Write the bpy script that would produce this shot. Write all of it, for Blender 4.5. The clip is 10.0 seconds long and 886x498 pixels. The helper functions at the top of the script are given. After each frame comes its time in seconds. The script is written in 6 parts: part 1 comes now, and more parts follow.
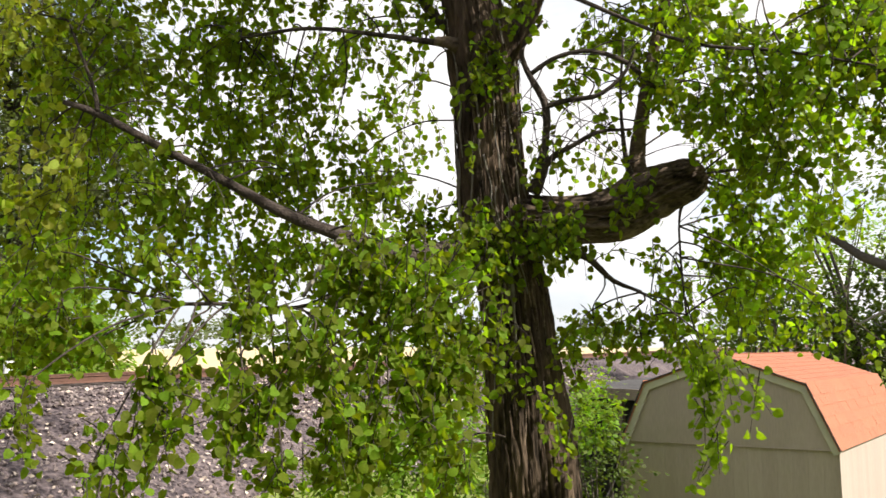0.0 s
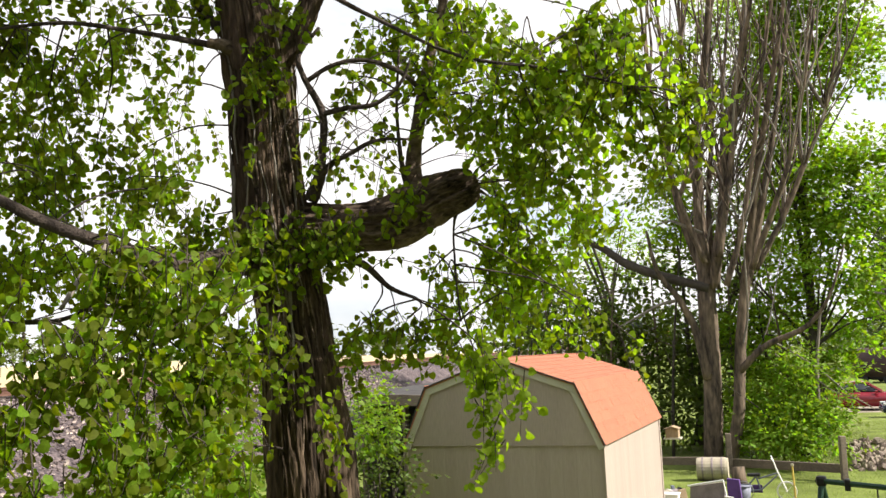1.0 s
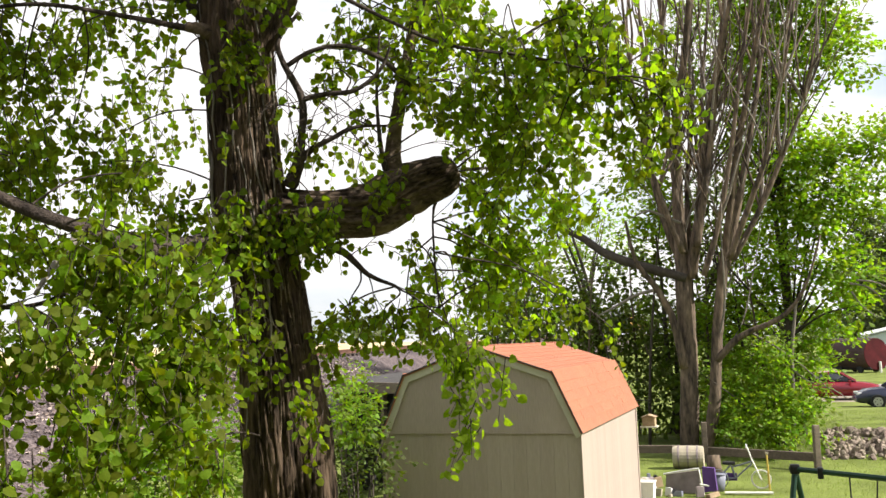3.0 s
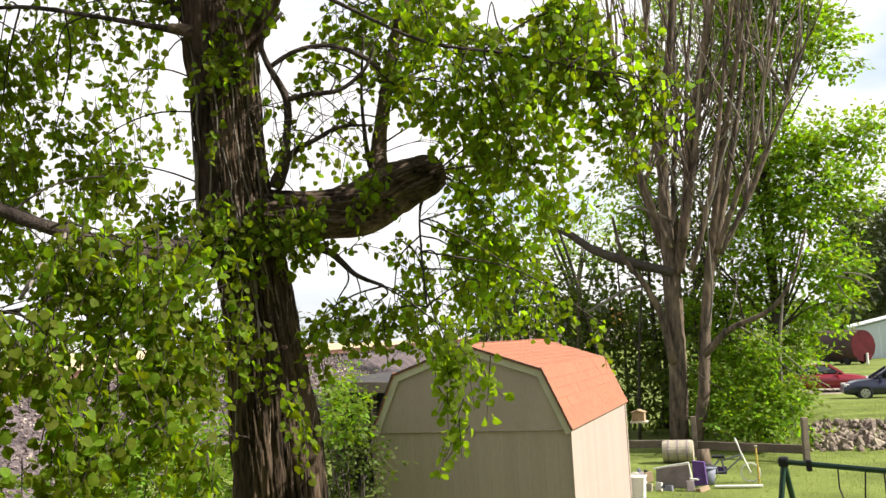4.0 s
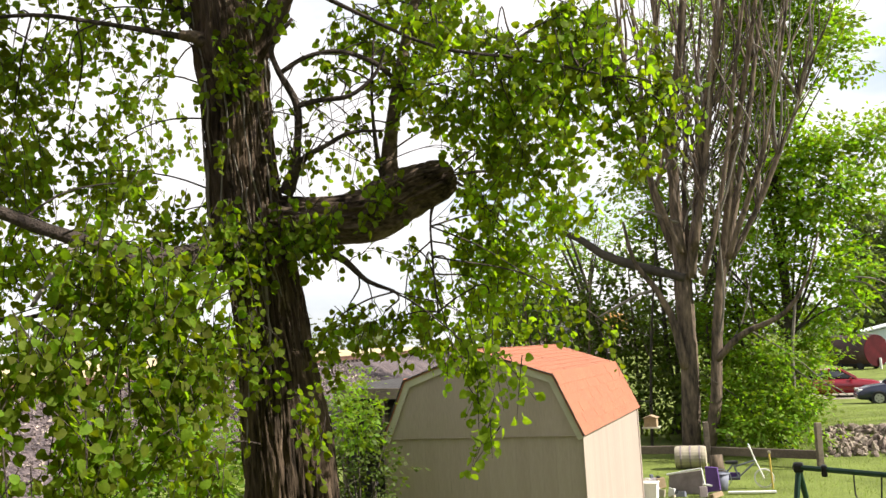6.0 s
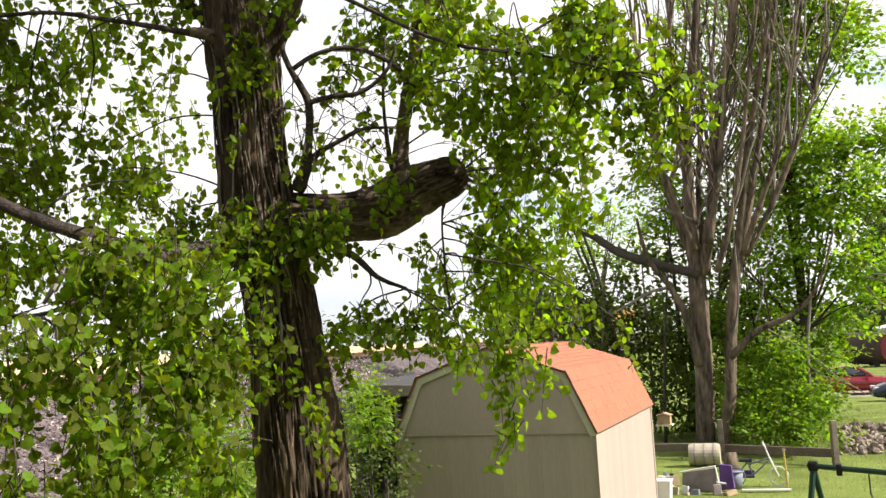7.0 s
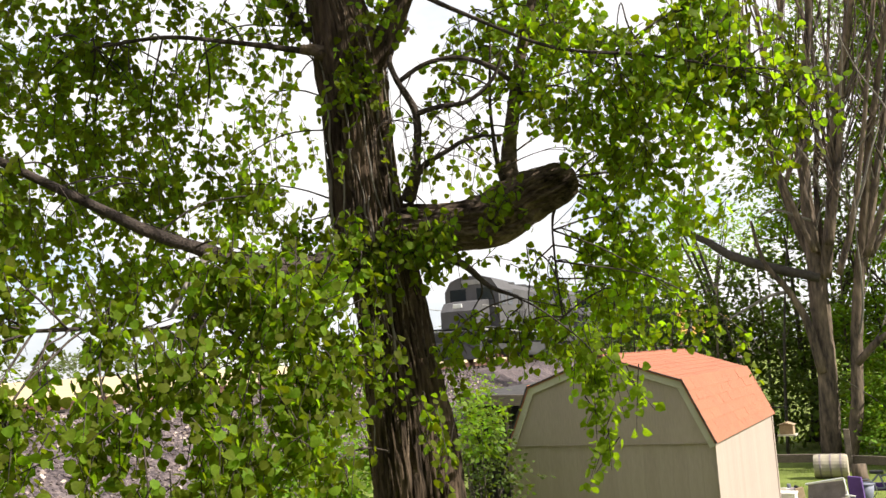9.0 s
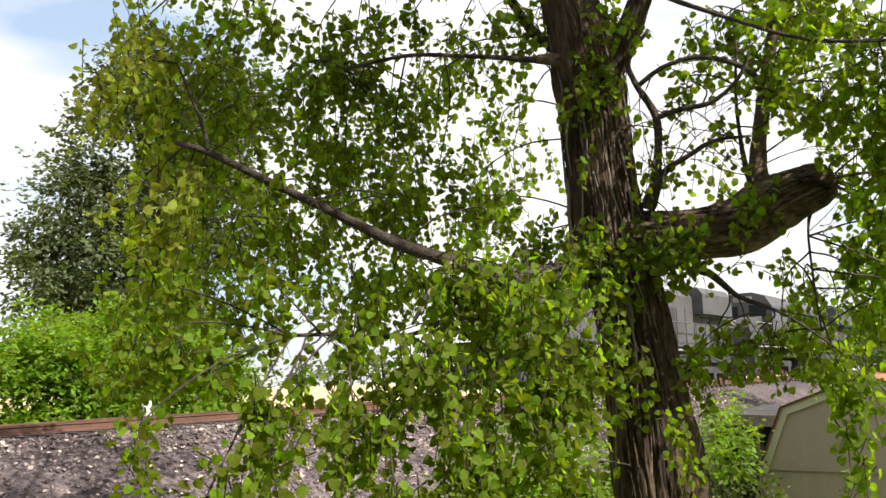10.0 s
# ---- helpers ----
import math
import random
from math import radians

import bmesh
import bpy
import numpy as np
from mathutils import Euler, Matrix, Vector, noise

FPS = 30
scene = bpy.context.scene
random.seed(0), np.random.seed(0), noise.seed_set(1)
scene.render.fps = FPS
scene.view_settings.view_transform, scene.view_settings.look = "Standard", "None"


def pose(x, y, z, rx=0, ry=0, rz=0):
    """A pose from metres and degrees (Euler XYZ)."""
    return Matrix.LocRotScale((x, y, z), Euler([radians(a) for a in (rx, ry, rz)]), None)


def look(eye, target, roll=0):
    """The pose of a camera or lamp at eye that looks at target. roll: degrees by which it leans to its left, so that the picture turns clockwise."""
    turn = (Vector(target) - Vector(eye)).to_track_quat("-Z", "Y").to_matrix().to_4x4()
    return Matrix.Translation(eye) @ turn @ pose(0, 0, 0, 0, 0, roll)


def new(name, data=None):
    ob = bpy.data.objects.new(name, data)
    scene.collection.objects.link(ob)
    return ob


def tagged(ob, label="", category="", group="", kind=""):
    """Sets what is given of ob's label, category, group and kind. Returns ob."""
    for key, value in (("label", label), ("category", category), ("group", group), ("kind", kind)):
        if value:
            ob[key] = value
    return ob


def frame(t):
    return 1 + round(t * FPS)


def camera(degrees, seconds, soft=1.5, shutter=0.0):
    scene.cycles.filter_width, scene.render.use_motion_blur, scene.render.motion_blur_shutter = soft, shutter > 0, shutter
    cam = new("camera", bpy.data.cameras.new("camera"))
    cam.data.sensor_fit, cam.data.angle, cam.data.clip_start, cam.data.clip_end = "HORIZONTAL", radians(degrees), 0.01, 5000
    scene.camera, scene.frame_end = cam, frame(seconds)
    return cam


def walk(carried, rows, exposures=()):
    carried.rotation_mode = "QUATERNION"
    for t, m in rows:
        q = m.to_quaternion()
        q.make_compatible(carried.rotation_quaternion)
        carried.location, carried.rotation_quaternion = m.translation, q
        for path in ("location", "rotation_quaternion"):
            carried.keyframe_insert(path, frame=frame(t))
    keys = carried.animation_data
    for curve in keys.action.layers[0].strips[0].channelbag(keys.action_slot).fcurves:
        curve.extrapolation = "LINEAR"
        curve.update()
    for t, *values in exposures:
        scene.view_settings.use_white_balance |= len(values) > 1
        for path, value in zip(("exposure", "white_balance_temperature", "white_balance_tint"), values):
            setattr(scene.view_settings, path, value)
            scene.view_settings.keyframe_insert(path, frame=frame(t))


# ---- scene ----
cam = camera(51.8, 10.0, shutter=0.06)
PATH = [
    (0, (3.084, -12.999, 3.217), (1.908, -11.397, 3.444), -0.6),
    (0.5, (3.143, -12.968, 3.223), (2.285, -11.176, 3.452), -1.7),
    (1, (3.137, -12.939, 3.212), (2.364, -11.109, 3.446), -2.4),
    (1.5, (3.159, -12.943, 3.21), (2.399, -11.107, 3.439), -2.4),
    (2, (3.16, -12.934, 3.213), (2.423, -11.087, 3.432), -2.1),
    (2.5, (3.143, -12.926, 3.208), (2.384, -11.087, 3.417), -2.1),
    (3, (3.138, -12.928, 3.207), (2.404, -11.079, 3.414), -2.1),
    (4.5, (3.144, -12.909, 3.211), (2.437, -11.049, 3.413), -3.3),
    (5, (3.134, -12.9, 3.21), (2.424, -11.042, 3.418), -3.5),
    (5.5, (3.126, -12.907, 3.205), (2.407, -11.054, 3.423), -3.4),
    (7, (3.133, -12.878, 3.211), (2.376, -11.039, 3.422), -3.1),
    (7.5, (3.131, -12.861, 3.206), (2.34, -11.037, 3.421), -3.6),
    (8, (3.12, -12.861, 3.195), (2.29, -11.055, 3.422), -3.6),
    (8.5, (3.092, -12.86, 3.197), (2.223, -11.074, 3.436), -3.5),
    (9, (3.075, -12.856, 3.207), (2.114, -11.119, 3.453), -3.7),
    (9.5, (3.02, -12.835, 3.191), (1.87, -11.221, 3.465), -3.7),
    (10, (3.037, -12.81, 3.175), (1.666, -11.386, 3.478), -2.1),
]
walk(cam, [(t, look(eye, target, roll)) for t, eye, target, roll in PATH])

# ---- world, sun, exposure ----
SUN_DIR = Vector((0.76, 0.07, 0.64)).normalized()       # towards the sun
world = bpy.data.worlds.new("world")
scene.world = world
world.use_nodes = True
wn, wl = world.node_tree.nodes, world.node_tree.links
bg = wn["Background"]
sky = wn.new("ShaderNodeTexSky")
sky.sky_type, sky.sun_disc = "NISHITA", False
sky.sun_elevation = math.asin(SUN_DIR.z)
sky.sun_rotation = math.atan2(SUN_DIR.x, SUN_DIR.y)
sky.air_density, sky.dust_density = 1.0, 2.5
wc = wn.new("ShaderNodeTexCoord")
wm = wn.new("ShaderNodeMapping")
wm.inputs["Scale"].default_value = (1.0, 1.0, 2.6)
wm.inputs["Rotation"].default_value = (0, 0, radians(100))
cn = wn.new("ShaderNodeTexNoise")
cn.inputs["Scale"].default_value, cn.inputs["Detail"].default_value = 2.2, 6.0
cr = wn.new("ShaderNodeValToRGB")
cr.color_ramp.elements[0].position, cr.color_ramp.elements[1].position = 0.36, 0.52
cm = wn.new("ShaderNodeMixRGB")
cm.inputs["Color2"].default_value = (6.8, 6.6, 6.6, 1)
wl.new(wc.outputs["Generated"], wm.inputs["Vector"])
wl.new(wm.outputs["Vector"], cn.inputs["Vector"])
wl.new(cn.outputs["Fac"], cr.inputs["Fac"])
wl.new(cr.outputs["Color"], cm.inputs["Fac"])
thin = wn.new("ShaderNodeMixRGB")                       # thin high haze lifts the blue
thin.inputs["Fac"].default_value, thin.inputs["Color2"].default_value = 0.42, (5.2, 6.2, 7.4, 1)
wl.new(sky.outputs["Color"], thin.inputs["Color1"])
wl.new(thin.outputs["Color"], cm.inputs["Color1"])
wl.new(cm.outputs["Color"], bg.inputs["Color"])
bg.inputs["Strength"].default_value = 0.088
sun = new("sun", bpy.data.lights.new("sun", "SUN"))
sun.data.energy, sun.data.angle, sun.data.color = 5.0, radians(0.6), (1.0, 0.94, 0.84)
sun.matrix_world = look(SUN_DIR * 60, (0, 0, 0))
scene.view_settings.exposure = 1.04


# ---- materials ----
def mat(name, col, rough=0.8, metal=0.0, var=0.25, scale=6.0, bump=0.3, bscale=40.0, col2=None, each=0.0, island=0.0,
        through_light=0.0, stretch=(1, 1, 1), spec=0.4, kind="noise", dist=0.02):
    """A two-scale procedural surface. each: variation from object to object; island: from piece to piece of one mesh."""
    m = bpy.data.materials.new(name)
    m.use_nodes = True
    n, l = m.node_tree.nodes, m.node_tree.links
    b, out = n["Principled BSDF"], n["Material Output"]
    tc = n.new("ShaderNodeTexCoord")
    mp = n.new("ShaderNodeMapping")
    mp.inputs["Scale"].default_value = stretch
    l.new(tc.outputs["Object"], mp.inputs["Vector"])
    big = n.new("ShaderNodeTexNoise")
    big.inputs["Scale"].default_value, big.inputs["Detail"].default_value = scale, 5
    l.new(mp.outputs["Vector"], big.inputs["Vector"])
    if kind == "cells":
        fine = n.new("ShaderNodeTexVoronoi")
        fine_out = fine.outputs["Distance"]
    else:
        fine = n.new("ShaderNodeTexNoise")
        fine.inputs["Detail"].default_value = 6
        fine_out = fine.outputs["Fac"]
    fine.inputs["Scale"].default_value = bscale
    l.new(mp.outputs["Vector"], fine.inputs["Vector"])
    ramp = n.new("ShaderNodeMixRGB")
    dark = col2 or tuple(c * (1 - 1.6 * var) for c in col)
    light = tuple(min(1, c * (1 + var)) for c in col)
    ramp.inputs["Color1"].default_value, ramp.inputs["Color2"].default_value = (*dark, 1), (*light, 1)
    mix = n.new("ShaderNodeMath")
    mix.operation = "MULTIPLY_ADD"
    mix.inputs[1].default_value, mix.use_clamp = 2.2, True
    mix.inputs[2].default_value = -0.85
    add = n.new("ShaderNodeMath")
    add.operation = "MULTIPLY_ADD"
    add.inputs[1].default_value = 0.45
    l.new(fine_out, add.inputs[0])
    half = n.new("ShaderNodeMath")
    half.operation = "MULTIPLY"
    half.inputs[1].default_value = 0.6
    l.new(big.outputs["Fac"], half.inputs[0])
    l.new(half.outputs[0], add.inputs[2])
    l.new(add.outputs[0], mix.inputs[0])
    l.new(mix.outputs[0], ramp.inputs["Fac"])
    colour = ramp.outputs["Color"]
    if each or island:
        src = n.new("ShaderNodeObjectInfo").outputs["Random"] if each else n.new("ShaderNodeNewGeometry").outputs["Random Per Island"]
        mr = n.new("ShaderNodeMapRange")
        amount = each or island
        mr.inputs["To Min"].default_value, mr.inputs["To Max"].default_value = 1 - amount, 1 + amount
        l.new(src, mr.inputs["Value"])
        hsv = n.new("ShaderNodeHueSaturation")
        l.new(mr.outputs[0], hsv.inputs["Value"])
        hr = n.new("ShaderNodeMapRange")
        hr.inputs["To Min"].default_value, hr.inputs["To Max"].default_value = 0.5 - amount * 0.07, 0.5 + amount * 0.05
        l.new(src, hr.inputs["Value"])
        l.new(hr.outputs[0], hsv.inputs["Hue"])
        l.new(colour, hsv.inputs["Color"])
        colour = hsv.outputs["Color"]
    l.new(colour, b.inputs["Base Color"])
    b.inputs["Roughness"].default_value, b.inputs["Metallic"].default_value = rough, metal
    b.inputs["Specular IOR Level"].default_value = spec
    if bump:
        bp = n.new("ShaderNodeBump")
        bp.inputs["Strength"].default_value, bp.inputs["Distance"].default_value = bump, dist
        l.new(fine_out, bp.inputs["Height"])
        l.new(bp.outputs["Normal"], b.inputs["Normal"])
    if through_light:
        tr = n.new("ShaderNodeBsdfTranslucent")
        tint = n.new("ShaderNodeMixRGB")
        tint.blend_type, tint.inputs["Fac"].default_value = "MULTIPLY", 1.0
        tint.inputs["Color2"].default_value = (1.60, 1.72, 0.40, 1)
        l.new(colour, tint.inputs["Color1"])
        l.new(tint.outputs["Color"], tr.inputs["Color"])
        ms = n.new("ShaderNodeMixShader")
        ms.inputs["Fac"].default_value = through_light
        l.new(b.outputs["BSDF"], ms.inputs[1])
        l.new(tr.outputs["BSDF"], ms.inputs[2])
        l.new(ms.outputs["Shader"], out.inputs["Surface"])
    return m


LEAF = mat("poplar_leaf", (0.165, 0.232, 0.019), 0.62, var=0.25, scale=3, bump=0.15, bscale=60, island=0.5, through_light=0.66, spec=0.18)
# the same poplar leaf with sunlight from behind put into its colour
LEAF_BACKLIT = mat("backlit_leaf", (0.19, 0.275, 0.016), 0.5, var=0.25, scale=3, bump=0.15, bscale=60, island=0.4, through_light=0.7, spec=0.18)
LEAF_YELLOW = mat("yellow_green_leaf", (0.25, 0.285, 0.04), 0.6, var=0.25, scale=3, bump=0.15, bscale=60, island=0.4, through_light=0.6, spec=0.2)
LEAF_MAPLE = mat("maple_leaf", (0.20, 0.31, 0.024), 0.5, var=0.3, scale=0.6, bump=0, bscale=8, island=0.45, through_light=0.62)
LEAF_DARK = mat("woodland_leaf", (0.10, 0.145, 0.022), 0.6, var=0.35, scale=0.5, bump=0, bscale=6, island=0.4, through_light=0.5)
LEAF_FIR = mat("dark_crown_leaf", (0.11, 0.138, 0.06), 0.65, var=0.35, scale=0.5, bump=0, bscale=6, island=0.4, through_light=0.4)
LEAF_BUSH = mat("bush_leaf", (0.19, 0.30, 0.03), 0.55, var=0.3, scale=0.8, bump=0, bscale=9, island=0.4, through_light=0.55, spec=0.25)
LEAF_FAR = mat("distant_leaf", (0.10, 0.13, 0.05), 0.8, var=0.3, scale=0.1, bump=0, bscale=1.5, island=0.3, through_light=0.3)
BARK = mat("furrowed_bark", (0.128, 0.090, 0.062), 0.95, var=0.5, col2=(0.016, 0.012, 0.009), scale=5, bump=0.9, bscale=34, stretch=(1, 1, 0.16), spec=0.12, dist=0.04)
BARK_LIMB = mat("limb_bark", (0.19, 0.14, 0.10), 0.95, var=0.5, col2=(0.018, 0.013, 0.010), scale=6, bump=0.9, bscale=26, stretch=(0.35, 1, 1), spec=0.15, dist=0.03)
BARK_TWIG = mat("twig_bark", (0.085, 0.066, 0.056), 0.95, var=0.45, scale=9, bump=0.8, bscale=60, spec=0.2)
BARK_PALE = mat("dry_wood", (0.235, 0.205, 0.175), 0.85, var=0.3, scale=6, bump=0.4, bscale=50, stretch=(1, 1, 0.3), spec=0.2)
BARK_GREY = mat("grey_bark", (0.185, 0.138, 0.098), 0.92, var=0.45, col2=(0.035, 0.028, 0.024), scale=3.5, bump=0.8, bscale=14, stretch=(1, 1, 0.25), spec=0.15, dist=0.03)
BARK_DARK = mat("dark_bark", (0.085, 0.072, 0.06), 0.95, var=0.3, scale=2.5, bump=0.6, bscale=14, spec=0.15)
BRUSH = mat("dry_brush", (0.22, 0.15, 0.12), 0.9, var=0.3, scale=3, bump=0, bscale=20, island=0.3)
# broad dark and pale patches also paint dappled sun and shade on the stone
GRAVEL = mat("ballast", (0.13, 0.102, 0.102), 0.95, col2=(0.045, 0.036, 0.04), var=0.5, scale=0.9, bump=1.0, bscale=11, kind="cells", dist=0.06, spec=0.2)
STONE = mat("ballast_stone", (0.18, 0.142, 0.138), 0.9, var=0.3, scale=5, bump=0.3, bscale=40, island=0.5)
RUST = mat("rusty_rail", (0.15, 0.075, 0.052), 0.75, metal=0.2, var=0.35, scale=4, bump=0.3, bscale=60, stretch=(1, 0.3, 1))
TIE = mat("tarred_wood", (0.09, 0.07, 0.06), 0.95, var=0.35, scale=4, bump=0.6, bscale=30, each=0.3)
SIDING = mat("painted_siding", (0.365, 0.298, 0.258), 0.8, var=0.13, scale=1.5, bump=0.25, bscale=50, stretch=(1, 1, 0.15), each=0.05)
TRIM = mat("painted_trim", (0.47, 0.44, 0.36), 0.7, var=0.12, scale=3, bump=0.2, bscale=60)
SHINGLE = mat("brown_shingle", (0.37, 0.155, 0.098), 0.95, var=0.16, scale=1.4, bump=0.5, bscale=120, each=0.025, spec=0.15)
FENCE = mat("weathered_wood", (0.19, 0.15, 0.115), 0.9, var=0.35, scale=3, bump=0.5, bscale=40, stretch=(0.3, 1, 1), each=0.15)
ROCK = mat("limestone_rock", (0.32, 0.26, 0.21), 0.9, var=0.35, scale=3, bump=0.7, bscale=14, each=0.3, spec=0.2)
ROCK_ALL = mat("limestone_rubble", (0.27, 0.22, 0.175), 0.9, var=0.35, scale=3, bump=0.7, bscale=14, island=0.4, spec=0.2)
RED = mat("red_car_paint", (0.22, 0.012, 0.024), 0.25, var=0.06, scale=2, bump=0, spec=0.6)
NAVY = mat("navy_car_paint", (0.016, 0.020, 0.045), 0.22, var=0.06, scale=2, bump=0, spec=0.6)
CAR_GLASS = mat("car_glass", (0.02, 0.024, 0.028), 0.08, var=0.05, bump=0, spec=0.7)
TYRE = mat("rubber", (0.022, 0.022, 0.023), 0.85, var=0.2, bump=0.2, bscale=60)
ALLOY = mat("alloy", (0.45, 0.45, 0.46), 0.35, metal=0.8, var=0.1, bump=0)
LAMP = mat("lamp_lens", (0.70, 0.70, 0.68), 0.15, var=0.05, bump=0, spec=0.7)
TANK = mat("rusted_red_tank", (0.075, 0.008, 0.011), 0.8, spec=0.15, var=0.35, scale=1.2, bump=0.2, bscale=20)
TANK_DARK = mat("greyer_tank_side", (0.07, 0.038, 0.036), 0.8, var=0.35, scale=0.8, bump=0.2, bscale=20)
PALE_METAL = mat("pale_blue_sheet", (0.50, 0.57, 0.60), 0.55, var=0.08, scale=0.7, bump=0.15, bscale=6, stretch=(1, 6, 0.1))
ROOF_METAL = mat("white_roof_sheet", (0.72, 0.74, 0.74), 0.5, var=0.08, scale=0.7, bump=0.1, bscale=6)
GREEN_STEEL = mat("green_steel_tube", (0.012, 0.045, 0.028), 0.4, metal=0.3, var=0.2, scale=5, bump=0.05)
WHITE = mat("white_enamel", (0.74, 0.73, 0.70), 0.45, var=0.12, scale=5, bump=0.05)
PURPLE = mat("purple_fabric", (0.10, 0.045, 0.20), 0.8, var=0.25, scale=5, bump=0.3, bscale=80)
GREYBROWN = mat("greybrown_fabric", (0.34, 0.28, 0.29), 0.9, var=0.3, scale=4, bump=0.4, bscale=60)
TAN_CLOTH = mat("tan_cushion", (0.42, 0.37, 0.28), 0.9, var=0.2, scale=5, bump=0.3, bscale=60)
BUCKET = mat("grey_plastic", (0.20, 0.21, 0.27), 0.6, var=0.2, scale=4, bump=0.1)
YELLOW_BAR = mat("yellow_paint", (0.55, 0.40, 0.08), 0.6, var=0.2, scale=5, bump=0.1)
CEDAR = mat("cedar_wood", (0.36, 0.26, 0.16), 0.8, var=0.25, scale=6, bump=0.3, bscale=50)
BLACK_STEEL = mat("black_steel", (0.020, 0.020, 0.022), 0.6, metal=0.4, var=0.3, scale=3, bump=0.1)
LOCO_GREY = mat("grimy_grey_paint", (0.085, 0.08, 0.084), 0.6, var=0.25, scale=1.2, bump=0.1, bscale=20)
LOCO_DARK = mat("grimy_dark_paint", (0.045, 0.043, 0.045), 0.65, var=0.3, scale=1.2, bump=0.1, bscale=20)
LOCO_YELLOW = mat("yellow_loco_paint", (0.62, 0.36, 0.11), 0.5, var=0.15, scale=1.2, bump=0.1, bscale=20)
LOCO_WHITE = mat("pale_stripe_paint", (0.30, 0.29, 0.27), 0.6, var=0.3, scale=2, bump=0)
TAR = mat("dark_tar_roof", (0.065, 0.06, 0.06), 0.95, var=0.3, scale=3, bump=0.4, bscale=40)


def ground_material():
    """Lawn, gravel drive and dry field by place, with grain at three scales."""
    m = mat("lawn_and_field", (0.19, 0.235, 0.058), 0.95, var=0.35, scale=0.7, bump=0.8, bscale=22, spec=0.1, dist=0.05)
    n, l = m.node_tree.nodes, m.node_tree.links
    b = n["Principled BSDF"]
    grass = b.inputs["Base Color"].links[0].from_socket
    tc = n.new("ShaderNodeTexCoord")
    xyz = n.new("ShaderNodeSeparateXYZ")
    l.new(tc.outputs["Object"], xyz.inputs[0])
    # the dry field lies beyond the track
    side = n.new("ShaderNodeMath")
    side.operation = "MULTIPLY_ADD"
    side.inputs[1].default_value = 0.1
    l.new(xyz.outputs["Y"], side.inputs[0])
    l.new(xyz.outputs["X"], side.inputs[2])
    wob = n.new("ShaderNodeTexNoise")
    wob.inputs["Scale"].default_value = 0.15
    l.new(tc.outputs["Object"], wob.inputs["Vector"])
    wadd = n.new("ShaderNodeMath")
    wadd.operation = "MULTIPLY_ADD"
    wadd.inputs[1].default_value = 4.0
    l.new(wob.outputs["Fac"], wadd.inputs[0])
    l.new(side.outputs[0], wadd.inputs[2])
    fr = n.new("ShaderNodeMapRange")
    fr.inputs["From Min"].default_value, fr.inputs["From Max"].default_value = -18.0, -19.5
    l.new(wadd.outputs[0], fr.inputs["Value"])
    straw = n.new("ShaderNodeMixRGB")
    straw.inputs["Color1"].default_value, straw.inputs["Color2"].default_value = (0.40, 0.31, 0.17, 1), (0.60, 0.49, 0.30, 1)
    sn = n.new("ShaderNodeTexNoise")
    sn.inputs["Scale"].default_value, sn.inputs["Detail"].default_value = 0.4, 8
    l.new(tc.outputs["Object"], sn.inputs["Vector"])
    l.new(sn.outputs["Fac"], straw.inputs["Fac"])
    mix = n.new("ShaderNodeMixRGB")
    l.new(fr.outputs[0], mix.inputs["Fac"])
    l.new(grass, mix.inputs["Color1"])
    l.new(straw.outputs["Color"], mix.inputs["Color2"])
    l.new(mix.outputs["Color"], b.inputs["Base Color"])
    return m


GROUND = ground_material()


# ---- mesh tools ----
def mesh_of(name, verts, faces, material, smooth=False):
    me = bpy.data.meshes.new(name)
    me.from_pydata([tuple(v) for v in verts], [], faces)
    for mt in (material if isinstance(material, (list, tuple)) else [material]):
        me.materials.append(mt)
    if smooth:
        me.shade_smooth()
    me.update()
    return me


def part(name, bm, material, parent=None, label="", smooth=False):
    """Links a bmesh or mesh as ONE mesh object under a thing or a part."""
    if isinstance(bm, bmesh.types.BMesh):
        me = bpy.data.meshes.new(name)
        bm.to_mesh(me)
        bm.free()
        me.materials.append(material)
        if smooth:
            me.shade_smooth()
    else:
        me = bm
    ob = new(name, me)
    ob.parent = parent
    return tagged(ob, label=label)


def thing(name, place, label, category, group="", kind="", turn=0.0):
    ob = new(name)
    ob.matrix_basis = pose(*place, 0, 0, turn)
    return tagged(ob, label, category, group, kind)


def box(sx, sy, sz, at=(0, 0, 0), bevel=0.0, bm=None, turn=None):
    """A bevelled block whose base centre is at the given place."""
    own = bmesh.new()
    bmesh.ops.create_cube(own, size=1.0)
    bmesh.ops.scale(own, vec=(sx, sy, sz), verts=own.verts)
    if bevel:
        bmesh.ops.bevel(own, geom=own.edges[:], offset=bevel, segments=2, affect="EDGES", profile=0.6)
    m = Matrix.Translation((at[0], at[1], at[2] + sz / 2))
    if turn:
        m = m @ Euler([radians(a) for a in turn]).to_matrix().to_4x4()
    bmesh.ops.transform(own, matrix=m, verts=own.verts)
    if bm is None:
        return own
    tmp = bpy.data.meshes.new("tmp")
    own.to_mesh(tmp)
    own.free()
    bm.from_mesh(tmp)
    bpy.data.meshes.remove(tmp)
    return bm


